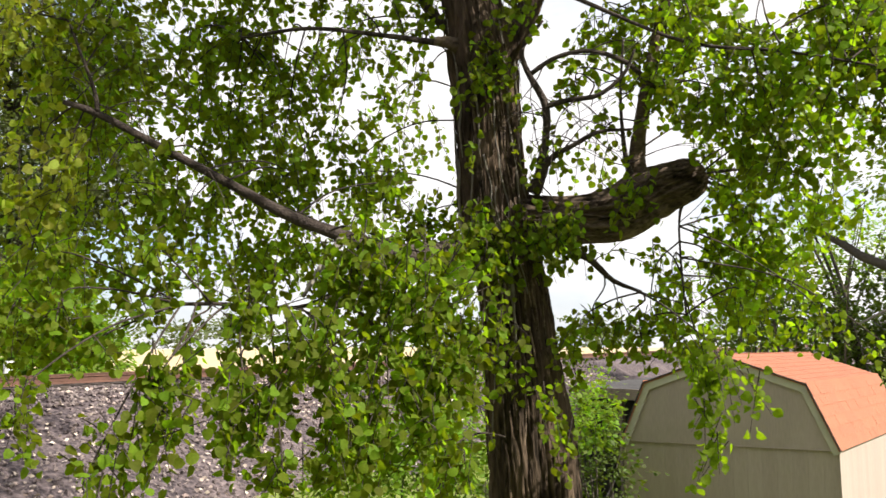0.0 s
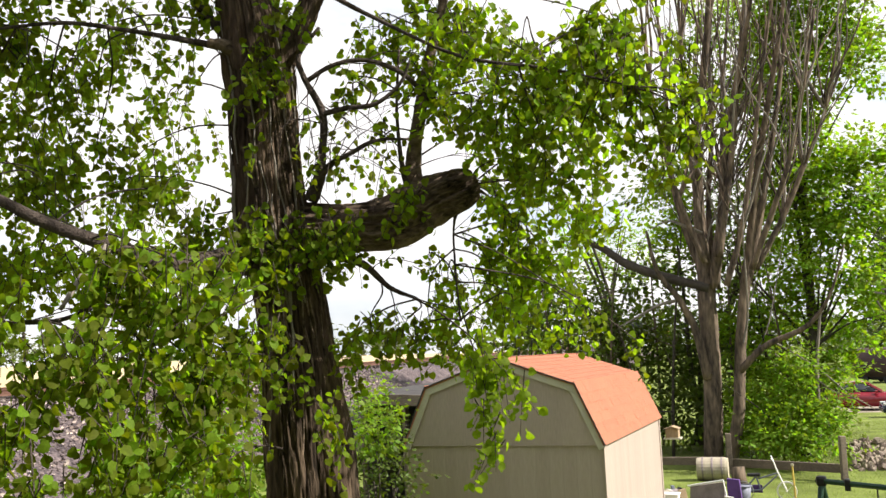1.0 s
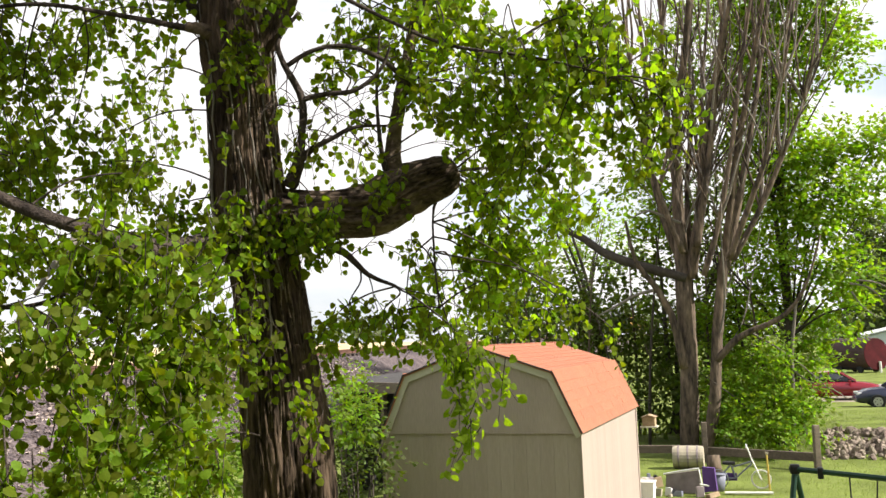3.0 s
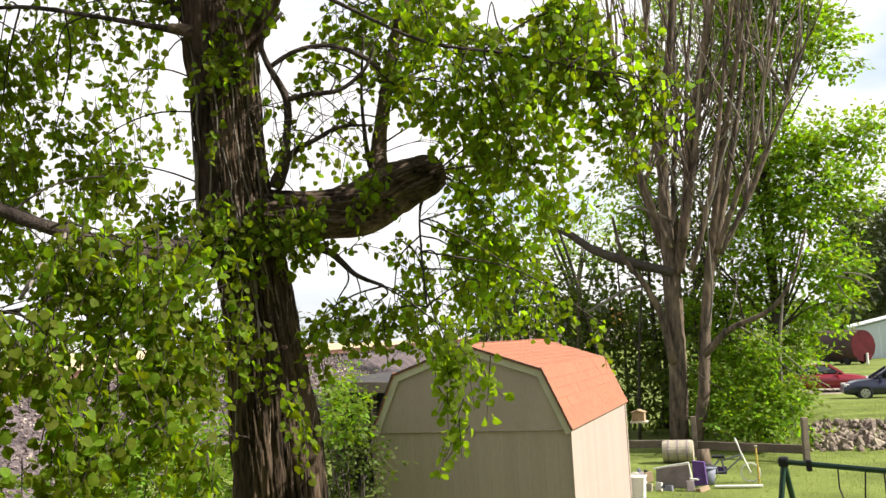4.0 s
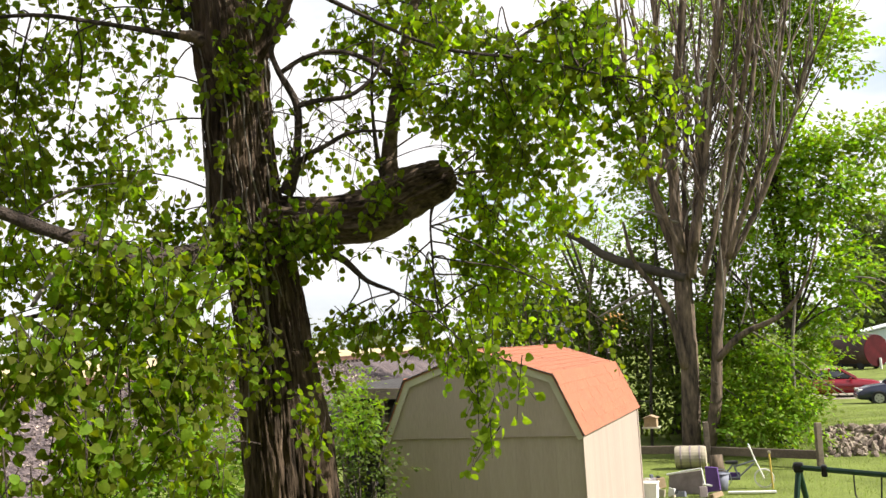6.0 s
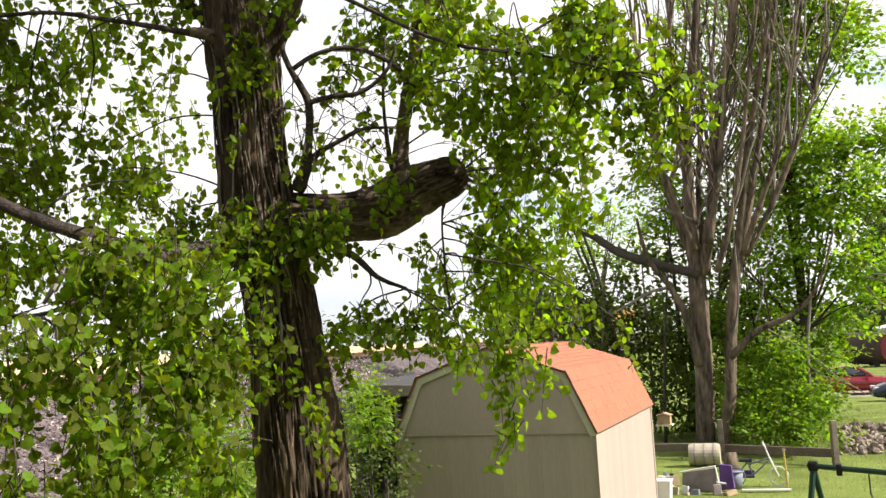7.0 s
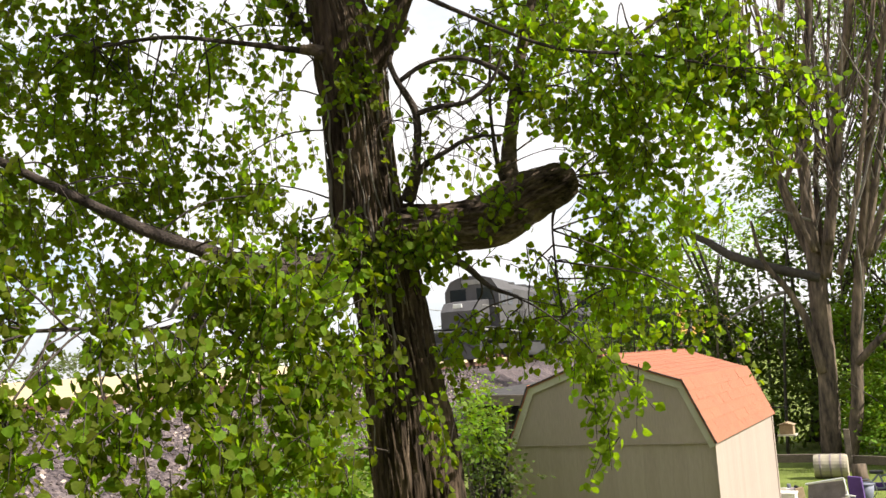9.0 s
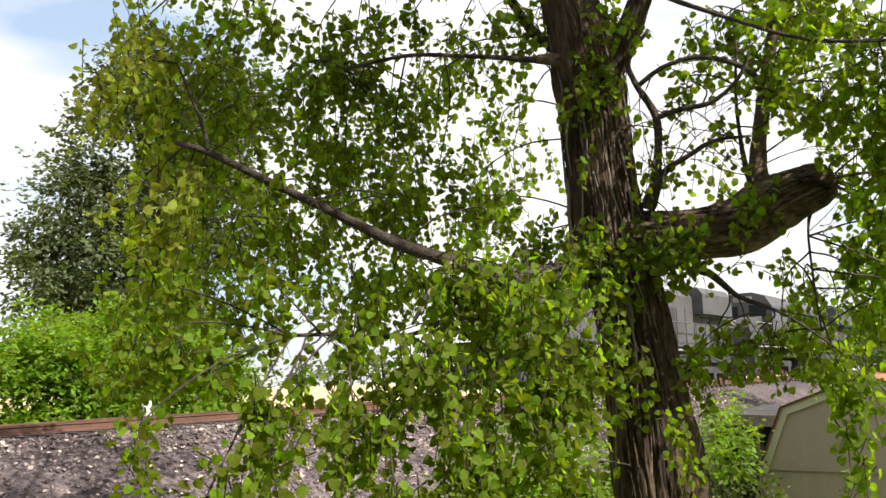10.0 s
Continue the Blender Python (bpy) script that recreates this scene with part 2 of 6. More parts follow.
def tube_data(pts, radii, segs=8, rough=0.0, seed=0, cap=True, up=(0.31, 0.17, 0.93)):
    """Rings swept along a line; rough gives uneven girth. Returns vertices and faces."""
    pts = [Vector(p) for p in pts]
    vs, fs = [], []
    up = Vector(up).normalized()
    for i, p in enumerate(pts):
        d = (pts[min(i + 1, len(pts) - 1)] - pts[max(i - 1, 0)]).normalized()
        a = d.cross(up)
        if a.length < 0.15:
            a = d.cross(Vector((1, 0.2, 0)))
        a.normalize()
        b = d.cross(a)
        for k in range(segs):
            t = 2 * math.pi * k / segs
            r = radii[i]
            q = a * math.cos(t) + b * math.sin(t)
            if rough:
                s = p + q * r
                r *= 1 + rough * noise.noise(Vector((s.x, s.y, s.z + seed)) * (0.5 / max(radii[i], 0.02)))
            vs.append(p + q * r)
    for i in range(len(pts) - 1):
        for k in range(segs):
            k2 = (k + 1) % segs
            fs.append((i * segs + k, i * segs + k2, (i + 1) * segs + k2, (i + 1) * segs + k))
    if cap:
        fs.append(tuple(range(segs))[::-1])
        fs.append(tuple(range((len(pts) - 1) * segs, len(pts) * segs)))
    return vs, fs


def smooth_line(nodes, steps=5):
    """Catmull-Rom through nodes of (x, y, z, r)."""
    n = [np.array(v, float) for v in nodes]
    n = [2 * n[0] - n[1]] + n + [2 * n[-1] - n[-2]]
    out = []
    for i in range(1, len(n) - 2):
        for s in range(steps):
            t = s / steps
            out.append(0.5 * (2 * n[i] + (n[i + 1] - n[i - 1]) * t + (2 * n[i - 1] - 5 * n[i] + 4 * n[i + 1] - n[i + 2]) * t * t
                              + (3 * n[i] - n[i - 1] - 3 * n[i + 1] + n[i + 2]) * t ** 3))
    out.append(n[-2])
    return [tuple(o[:3]) for o in out], [max(0.002, float(o[3])) for o in out]


def limb(name, nodes, material, parent, segs=9, rough=0.18, label="", steps=5):
    pts, radii = smooth_line(nodes, steps)
    vs, fs = tube_data(pts, radii, segs, rough)
    return part(name, mesh_of(name, vs, fs, material, True), material, parent, label)


def rod(a, b, r, bm=None, segs=8):
    vs, fs = tube_data([a, b], [r, r], segs)
    own = bm or bmesh.new()
    nv = [own.verts.new(v) for v in vs]
    for f in fs:
        own.faces.new([nv[i] for i in f])
    return own


def line_rod(pts, r, bm=None, segs=8):
    vs, fs = tube_data(pts, [r] * len(pts), segs)
    own = bm or bmesh.new()
    nv = [own.verts.new(v) for v in vs]
    for f in fs:
        own.faces.new([nv[i] for i in f])
    return own


def prism(outline, depth, bm=None, axis="y"):
    """A closed outline in x, z drawn out along y (centred)."""
    own = bm or bmesh.new()
    rows = []
    for s in (-0.5, 0.5):
        rows.append([own.verts.new((x, s * depth, z) if axis == "y" else (s * depth, x, z)) for x, z in outline])
    k = len(outline)
    own.faces.new(rows[0][::-1] if axis == "y" else rows[0])
    own.faces.new(rows[1] if axis == "y" else rows[1][::-1])
    for i in range(k):
        j = (i + 1) % k
        own.faces.new((rows[0][i], rows[0][j], rows[1][j], rows[1][i]))
    bmesh.ops.recalc_face_normals(own, faces=own.faces)
    return own


def wheel_bm(r, width, segs=20, hole=0.0):
    """A wheel or ring whose axle runs along y."""
    own = bmesh.new()
    prof = [(r, -width / 2 * 0.8), (r, width / 2 * 0.8), (r * 0.94, width / 2), (max(hole, 0.001), width / 2), (max(hole, 0.001), -width / 2), (r * 0.94, -width / 2)]
    rings = [[own.verts.new((p[0] * math.cos(a), p[1], p[0] * math.sin(a))) for p in prof] for a in [2 * math.pi * k / segs for k in range(segs)]]
    for k in range(segs):
        for i in range(len(prof)):
            j = (i + 1) % len(prof)
            own.faces.new((rings[k][i], rings[k][j], rings[(k + 1) % segs][j], rings[(k + 1) % segs][i]))
    bmesh.ops.recalc_face_normals(own, faces=own.faces)
    return own


# ---- leaves ----
HEART = np.array([(0, 0, 0), (-0.04, 0.27, 0.05), (0.22, 0.49, 0.10), (0.64, 0.36, 0.05), (0.93, 0, -0.12),
                  (0.64, -0.36, 0.05), (0.22, -0.49, 0.10), (-0.04, -0.27, 0.05), (0.4, 0, 0)])
HEART_FACES = [(0, 8, 2, 1), (8, 4, 3, 2), (0, 7, 6, 8), (8, 6, 5, 4)]
BLADE = np.array([(0, 0, 0), (0.5, 0.33, 0.08), (1, 0, 0), (0.5, -0.33, 0.08)])
BLADE_FACES = [(0, 2, 1), (0, 3, 2)]


def leaf_arrays(rng, places, along, size, form, facing=None):
    """Vertices of leaves with their tips along the given directions; facing turns their upper sides, else they turn at random."""
    n = len(places)
    d = along / np.linalg.norm(along, axis=1, keepdims=True)
    r = rng.normal(size=(n, 3)) if facing is None else facing
    side = np.cross(d, r)
    side /= np.maximum(1e-6, np.linalg.norm(side, axis=1, keepdims=True))
    up = np.cross(d, side)
    s = size[:, None, None]
    return places[:, None, :] + s * (form[None, :, 0:1] * d[:, None, :] + form[None, :, 1:2] * side[:, None, :] + form[None, :, 2:3] * up[:, None, :])


def leaf_mesh(name, rng, places, along, size, material, form=HEART, faces=HEART_FACES, extra=None, facing=None):
    v = leaf_arrays(rng, places, along, size, form, facing)
    k = form.shape[0]
    verts = v.reshape(-1, 3)
    f = []
    for i in range(len(places)):
        o = i * k
        f.extend([tuple(o + j for j in q) for q in faces])
    verts = verts.tolist()
    mats = [material]
    split = len(f)
    if extra:
        o = len(verts)
        verts += [tuple(p) for p in extra[0]]
        f += [tuple(o + j for j in q) for q in extra[1]]
        mats.append(extra[2])
    me = mesh_of(name, verts, f, mats, True)
    if extra:
        idx = np.zeros(len(f), np.int32)
        idx[split:] = 1
        me.polygons.foreach_set("material_index", idx)
    return me


def in_ball(rng, n):
    p = rng.normal(size=(n, 3))
    p /= np.linalg.norm(p, axis=1, keepdims=True)
    return p * rng.random((n, 1)) ** 0.38


def crown_mesh(name, rng, lobes, size, material, clump=9, spread=0.22, upswept=0.45):
    """A crown of small leaves on short sprays that fan out from uneven lobes: (centre, radius, height radius, leaves)."""
    pl, al, fc = [], [], []
    for c, rh, rv, n in lobes:
        m = max(1, n // clump)
        ctr = in_ball(rng, m) * (rh, rh, rv) + c
        axis = (ctr - np.array(c)) / max(rh, 0.1) * 0.9 + rng.normal(size=(m, 3)) * 0.4 + (0, 0, upswept)
        axis /= np.linalg.norm(axis, axis=1, keepdims=True)
        run = rng.random((m, clump, 1)) * rng.uniform(1.2, 3.6, (m, 1, 1)) * spread
        off = rng.normal(size=(m, clump, 3)) * (spread * 0.55, spread * 0.55, spread * 0.22)
        p = (ctr[:, None, :] + off * (1.1 - 0.2 * run / spread / 3.6) + axis[:, None, :] * run).reshape(-1, 3)
        tilt = axis * 0.5 + rng.normal(size=(m, 3)) * 0.35 + (0, 0, 0.9)
        pl.append(p)
        al.append((axis[:, None, :] * 0.6 + off / spread * 0.9 + rng.normal(size=off.shape) * 0.3 + (0, 0, -0.4)).reshape(-1, 3))
        fc.append((tilt[:, None, :] + rng.normal(size=off.shape) * 0.38).reshape(-1, 3))
    pl, al, fc = np.concatenate(pl), np.concatenate(al), np.concatenate(fc)
    sz = size * (0.6 + 0.8 * rng.random(len(pl)))
    return leaf_mesh(name, rng, pl, al, sz, material, BLADE, BLADE_FACES, facing=fc)


# ---- ground ----
def track_x(y):
    return -15.5 - 0.1 * (y + 3.0)


def rail_z(y):
    return 2.82 + 0.009 * (max(-60.0, min(y, 140.0)) + 3.0)


def ground_z(x, y):
    """Lawn at nought, the railway bank, and the dry field rising beyond it."""
    d = x - track_x(y)
    top = rail_z(y) - 0.42
    if d > 7.5:
        z = 0.0
    elif d > 2.0:
        s = (7.5 - d) / 5.5
        z = top * (s * s * (3 - 2 * s)) * 0.35 + top * s * 0.65
    elif d > -2.2:
        z = top
    else:
        z = top + min(0.0, 0.25 * (d + 2.2)) if d > -3.4 else top - 0.3 + 0.013 * min(120.0, -3.4 - d)
    if d > 7.5 and y > 12:
        rise = max(0.0, min(1.0, (y - 12.0) / 1.9)) * (1 - 1.7 * max(0.0, min(1.0, (y - 15) / 19.0)))
        z += 0.50 * rise * max(0.0, min(1.0, (x - 2.6) / 0.8))
    return z + 0.05 * noise.noise(Vector((x * 0.3, y * 0.3, 0)))


def build_ground():
    def axis(lo, hi, fine_lo, fine_hi, step):
        v = list(np.arange(fine_lo, fine_hi, step))
        g, a = step, fine_lo
        while a > lo:
            g *= 1.25
            a -= g
            v.insert(0, a)
        g, a = step, fine_hi
        while a < hi:
            v.append(a)
            g *= 1.25
            a += g
        return v
    xs, ys = axis(-900, 900, -24, 12, 0.6), axis(-900, 900, -20, 40, 0.8)
    vs = [(x, y, ground_z(x, y)) for y in ys for x in xs]
    w = len(xs)
    fs = [(j * w + i, j * w + i + 1, (j + 1) * w + i + 1, (j + 1) * w + i) for j in range(len(ys) - 1) for i in range(w - 1)]
    ob = new("ground", mesh_of("ground", vs, fs, GROUND, True))
    tagged(ob, "mown green lawn and straw-coloured dry field beyond the railway bank", "ground", kind="structure")


def build_bank():
    """The ballast skin on the bank, with loose stones on it."""
    ys = np.arange(-40, 150, 0.8)
    ds = np.arange(-2.3, 6.6, 0.35)
    vs, fs = [], []
    for y in ys:
        for d in ds:
            x = track_x(y) + d
            z = ground_z(x, y) + (0.16 if abs(d) < 1.5 else 0.09) + 0.05 * noise.noise(Vector((x * 1.7, y * 1.7, 3)))
            edge = 6.1 + 0.7 * noise.noise(Vector((0, y * 0.4, 9)))
            vs.append((x, y, z if d < edge else z - 0.35))
    w = len(ds)
    fs = [(j * w + i, j * w + i + 1, (j + 1) * w + i + 1, (j + 1) * w + i) for j in range(len(ys) - 1) for i in range(w - 1)]
    bank = new("railway_bank", mesh_of("railway_bank", vs, fs, GRAVEL, True))
    tagged(bank, "grey-purple crushed stone bank carrying the railway track", "embankment", kind="structure")
    rng = np.random.default_rng(4)
    sv, sf = [], []
    form = np.array([(1, 0, 0), (-0.9, 0.2, 0.1), (0.1, 1, 0), (0, -0.95, 0.1), (0.1, 0.1, 0.8), (0, 0, -0.8)])
    tri = [(0, 2, 4), (2, 1, 4), (1, 3, 4), (3, 0, 4), (2, 0, 5), (1, 2, 5), (3, 1, 5), (0, 3, 5)]
    for i in range(15000):
        y = rng.uniform(-13, 24)
        d = rng.uniform(-0.4, 6.0) if i % 4 else rng.uniform(0.8, 2.6)
        x = track_x(y) + d
        s = rng.uniform(0.025, 0.07)
        m = Euler(rng.uniform(0, 6.28, 3)).to_matrix()
        z = ground_z(x, y) + (0.17 if d < 1.5 else 0.11)
        o = len(sv)
        sv += [tuple(m @ Vector(form[k] * s * rng.uniform(0.7, 1.2)) + Vector((x, y, z))) for k in range(6)]
        sf += [tuple(o + k for k in t) for t in tri]
    tagged(new("ballast_stone", mesh_of("ballast_stone", sv, sf, STONE)), "loose angular crushed stones scattered over the railway bank", "gravel", kind="stuff")
    # pale dry leaves and sticks on the slope, also painting dapples of sun
    n = 5200
    y = rng.uniform(-12, 22, n)
    d = rng.uniform(1.5, 6.2, n)
    pl = np.array([(track_x(b) + a, b, ground_z(track_x(b) + a, b) + 0.15) for a, b in zip(d, y)])
    al = rng.normal(size=(n, 3)) * (1, 1, 0.25)
    tagged(new("litter_dapples", leaf_mesh("litter_dapples", rng, pl, al, rng.uniform(0.05, 0.13, n), LITTER_DAPPLE, BLADE, BLADE_FACES)),
           "pale dry leaf litter on the stone slope, also standing in for sun dapples", "leaf litter", kind="stuff")


# pale pinkish litter colour, bright enough to pass for spots of sun
LITTER_DAPPLE = mat("litter_and_sun_dapple", (0.47, 0.38, 0.33), 0.9, var=0.3, scale=2, bump=0, island=0.5)


def build_track():
    prof = [(-0.065, 0), (0.065, 0), (0.065, 0.015), (0.012, 0.035), (0.012, 0.125), (0.036, 0.135), (0.036, 0.168),
            (-0.036, 0.168), (-0.036, 0.135), (-0.012, 0.125), (-0.012, 0.035), (-0.065, 0.015)]
    track = thing("railway_track", (0, 0, 0), "rusty steel rails on dark wooden sleepers along the bank", "railway track", kind="structure")
    for off in (0.75, -0.75):
        ys = np.arange(-60, 141, 5.0)
        vs = [(track_x(y) + off + px, y, rail_z(y) - 0.17 + pz) for y in ys for px, pz in prof]
        k = len(prof)
        fs = [(j * k + i, j * k + (i + 1) % k, (j + 1) * k + (i + 1) % k, (j + 1) * k + i) for j in range(len(ys) - 1) for i in range(k)]
        part("rail", mesh_of("rail", vs, fs, RUST), RUST, track, "rust-brown steel rail")
    tie = box(2.6, 0.23, 0.17, (0, 0, 0), 0.015)
    me = bpy.data.meshes.new("sleeper")
    tie.to_mesh(me)
    tie.free()
    me.materials.append(TIE)
    rng = random.Random(2)
    for i in range(130):
        y = -14 + i * 0.52
        ob = part("sleeper", me, TIE, track)
        ob.location = (track_x(y), y, rail_z(y) - 0.36)
        ob.rotation_euler = (0, 0, radians(5.7 + rng.uniform(-1, 1)))
    post = thing("marker_post", (track_x(-2.22) - 1.3, -2.22, rail_z(-2.22) - 0.42), "short white round marker post beside the rail", "marker post")
    b = wheel_bm(0.11, 0.74, 16)
    bmesh.ops.rotate(b, cent=(0, 0, 0), matrix=Matrix.Rotation(radians(90), 3, "X"), verts=b.verts)
    bmesh.ops.translate(b, vec=(0, 0, 0.37), verts=b.verts)
    part("pipe", b, WHITE, post, smooth=False)


build_ground()
build_bank()
build_track()


# ---- the garden shed ----
W2, LEN, EAVE, BREAK_X, BREAK_Z, RIDGE = 1.525, 4.88, 1.90, 1.165, 2.735, 3.14


def build_shed():
    shed = thing("garden_shed", (-W2, 0, 0), "tan garden shed with a red-brown gambrel roof on the lawn", "shed", turn=1.0)
    core = [(-W2 + 0.03, 0.05), (W2 - 0.03, 0.05), (W2 - 0.03, EAVE), (BREAK_X - 0.03, BREAK_Z - 0.04), (0, RIDGE - 0.05), (-BREAK_X + 0.03, BREAK_Z - 0.04), (-W2 + 0.03, EAVE)]
    b = prism(core, LEN - 0.06)
    bmesh.ops.translate(b, vec=(0, LEN / 2, 0), verts=b.verts)
    part("inner_wall", b, SIDING, shed)
    # vertical siding boards below the seam
    board = bpy.data.meshes.new("siding_board")
    bb = box(0.2029, 0.022, EAVE - 0.08, (0, 0, 0.08), 0.0022)
    bb.to_mesh(board)
    bb.free()
    board.materials.append(SIDING)
    for i in range(15):
        ob = part("siding_board", board, SIDING, shed)
        ob.location = (-W2 + 0.102 + i * 0.2035, 0.012, 0)
    for side in (1, -1):
        for i in range(24):
            ob = part("siding_board", board, SIDING, shed)
            ob.location = (side * (W2 - 0.012), 0.102 + i * 0.2033, 0)
            ob.rotation_euler = (0, 0, radians(90))
    # gable panel, standing proud over the lower boards
    gable = [(-W2, EAVE - 0.02), (W2, EAVE - 0.02), (W2 - 0.01, EAVE + 0.03), (BREAK_X, BREAK_Z - 0.02), (0, RIDGE - 0.03), (-BREAK_X, BREAK_Z - 0.02), (-W2 + 0.01, EAVE + 0.03)]
    b = prism(gable, 0.03)
    bmesh.ops.translate(b, vec=(0, -0.006, 0), verts=b.verts)
    part("gable_panel", b, SIDING, shed, "plain tan gable panel")
    b = prism(gable, 0.03)
    bmesh.ops.translate(b, vec=(0, LEN + 0.006, 0), verts=b.verts)
    part("gable_panel", b, SIDING, shed)
    part("drip_moulding", box(2 * W2 + 0.02, 0.012, 0.012, (0, -0.025, EAVE - 0.032), 0.003), SIDING, shed, "thin seam moulding")
    # roof decks, fascia boards and shingles on each of four slopes
    slopes = [((W2 + 0.03, EAVE - 0.03), (BREAK_X, BREAK_Z)), ((BREAK_X, BREAK_Z), (0, RIDGE)),
              ((-W2 - 0.03, EAVE - 0.03), (-BREAK_X, BREAK_Z)), ((-BREAK_X, BREAK_Z), (0, RIDGE))]
    tab = bpy.data.meshes.new("shingle")
    tb = box(0.30, 0.20, 0.008, (0, 0.10, 0), 0.0)
    tb.to_mesh(tab)
    tb.free()
    tab.materials.append(SHINGLE)
    rng = random.Random(5)
    rest = bmesh.new()
    for si, (a, c) in enumerate(slopes):
        ax, az, cx, cz = *a, *c
        run = math.hypot(cx - ax, cz - az)
        ang = math.atan2(cz - az, abs(cx - ax))
        sgn = 1 if si < 2 else -1
        deck = box(run, LEN + 0.16, 0.025, (0, 0, -0.0125))
        m = Matrix.Translation(((ax + cx) / 2, LEN / 2, (az + cz) / 2)) @ Matrix.Rotation(sgn * ang, 4, "Y")
        bmesh.ops.transform(deck, matrix=m, verts=deck.verts)
        part("roof_deck", deck, SHINGLE, shed)
        # white-green fascia along the front edge
        fas = box(run + 0.02, 0.028, 0.10, (0, 0, -0.10), 0.004)
        m = Matrix.Translation(((ax + cx) / 2, -0.035 - 0.004 * si, (az + cz) / 2 - 0.012)) @ Matrix.Rotation(sgn * ang, 4, "Y")
        bmesh.ops.transform(fas, matrix=m, verts=fas.verts)
        part("fascia", fas, TRIM, shed, "pale painted fascia board")
        edge = box(run + 0.01, 0.02, 0.018, (0, 0, 0))
        m = Matrix.Translation(((ax + cx) / 2, -0.078 - 0.004 * si, (az + cz) / 2 + 0.004)) @ Matrix.Rotation(sgn * ang, 4, "Y")
        bmesh.ops.transform(edge, matrix=m, verts=edge.verts)
        part("drip_edge", edge, TAR, shed, "dark metal roof edge")
        courses = int(run / 0.145)
        for r in range(courses):
            y = -0.08 - (0.15 if r % 2 else 0.0)
            while y < LEN + 0.08:
                y0, y1 = max(y, -0.085), min(y + 0.298, LEN + 0.085)
                if y1 - y0 > 0.03:
                    s = (r + 0.0) * run / courses
                    t = s / run
                    px, pz = ax + (cx - ax) * t, az + (cz - az) * t
                    m = (Matrix.Translation((px, (y0 + y1) / 2, pz)) @ Matrix.Rotation(sgn * ang, 4, "Y")
                         @ Matrix.Translation((0, 0, 0.016 + rng.uniform(0, 0.003))) @ Matrix.Rotation(sgn * radians(90), 4, "Z")
                         @ Matrix.Rotation(radians(-2.0), 4, "X") @ Matrix.Diagonal(((y1 - y0) / 0.30, 1, 1, 1)))
                    if si < 2:
                        ob = part("shingle", tab, SHINGLE, shed)
                        ob.matrix_basis = m
                    else:
                        o = [rest.verts.new(m @ v.co) for v in tab.vertices]
                        for p in tab.polygons:
                            rest.faces.new([o[i] for i in p.vertices])
                y += 0.30
    tagged(part("shingles", rest, SHINGLE, shed), kind="stuff")
    part("ridge_cap", prism([(-0.14, RIDGE - 0.025), (0, RIDGE + 0.03), (0.14, RIDGE - 0.025), (0, RIDGE + 0.015)], LEN + 0.17), SHINGLE, shed).location = (0, LEN / 2, 0)
    # corner boards
    for x in (-W2 - 0.004, W2 + 0.004):
        for y in (0.02, LEN - 0.02):
            part("corner_board", box(0.02, 0.09, EAVE - 0.10, (x, y, 0.08), 0.003), SIDING, shed)
    for y in (0.3, LEN / 2, LEN - 0.3):
        part("skid", box(2 * W2 - 0.1, 0.14, 0.08, (0, y, 0)), FENCE, shed)


build_shed()


def build_feeder():
    f = thing("bird_feeder", (0.12, 5.15, 0.12), "small cedar bird feeder hanging from an arm on the shed", "bird feeder")
    part("arm", rod((-0.26, 0, 1.86), (0.06, 0, 1.86), 0.008), BLACK_STEEL, f)
    part("hanger", rod((0, 0, 1.86), (0, 0, 1.62), 0.004), BLACK_STEEL, f)
    part("roof", prism([(-0.15, 1.54), (0, 1.59), (0.15, 1.54), (0, 1.565)], 0.30), CEDAR, f)
    part("hopper", box(0.24, 0.22, 0.18, (0, 0, 1.37), 0.01), CEDAR, f)
    part("tray", box(0.32, 0.28, 0.03, (0, 0, 1.34), 0.006), TRIM, f, "pale feeder tray")


build_feeder()


# ---- the big poplar ----
def bark_trunk(name, nodes, parent, label, segs=72, steps=14, depth=0.085, material=None, fine=8.0, up=(0.31, 0.17, 0.93)):
    """A trunk whose furrows run along it, cut into the mesh."""
    pts, radii = smooth_line(nodes, steps)
    vs, fs = tube_data(pts, radii, segs, 0.0, up=up)
    out, run = [], 0.0
    for j in range(len(pts)):
        c = Vector(pts[j])
        run += (c - Vector(pts[max(0, j - 1)])).length
        for k in range(segs):
            v = Vector(vs[j * segs + k])
            q = v - c
            a = 2 * math.pi * k / segs
            f = noise.noise(Vector((math.cos(a) * fine, math.sin(a) * fine, run * 1.5 + 7)))
            g = noise.noise(Vector((math.cos(a) * fine * 2, math.sin(a) * fine * 2, run * 5.5)))
            h = noise.noise(Vector((math.cos(a) * 1.1, math.sin(a) * 1.1, run * 0.9 + 3)))
            plate = min(1.0, abs(f) * 4.2)
            out.append(c + q * (1 + depth * (plate - 0.75) + depth * 0.45 * g * plate + 0.10 * h))
    return part(name, mesh_of(name, out, fs, material or BARK, True), material or BARK, parent, label)


TREE = thing("poplar_tree", (-0.65, -6.60, 0), "large old poplar with furrowed bark, broken limbs and hanging leafy shoots", "tree")
TREE_BASE = Vector((-0.65, -6.60, 0))


def local(nodes):
    """World nodes (place, radius) in the tree's own space."""
    return [(p[0] - TREE_BASE.x, p[1] - TREE_BASE.y, p[2] - TREE_BASE.z, r) for p, r in nodes]


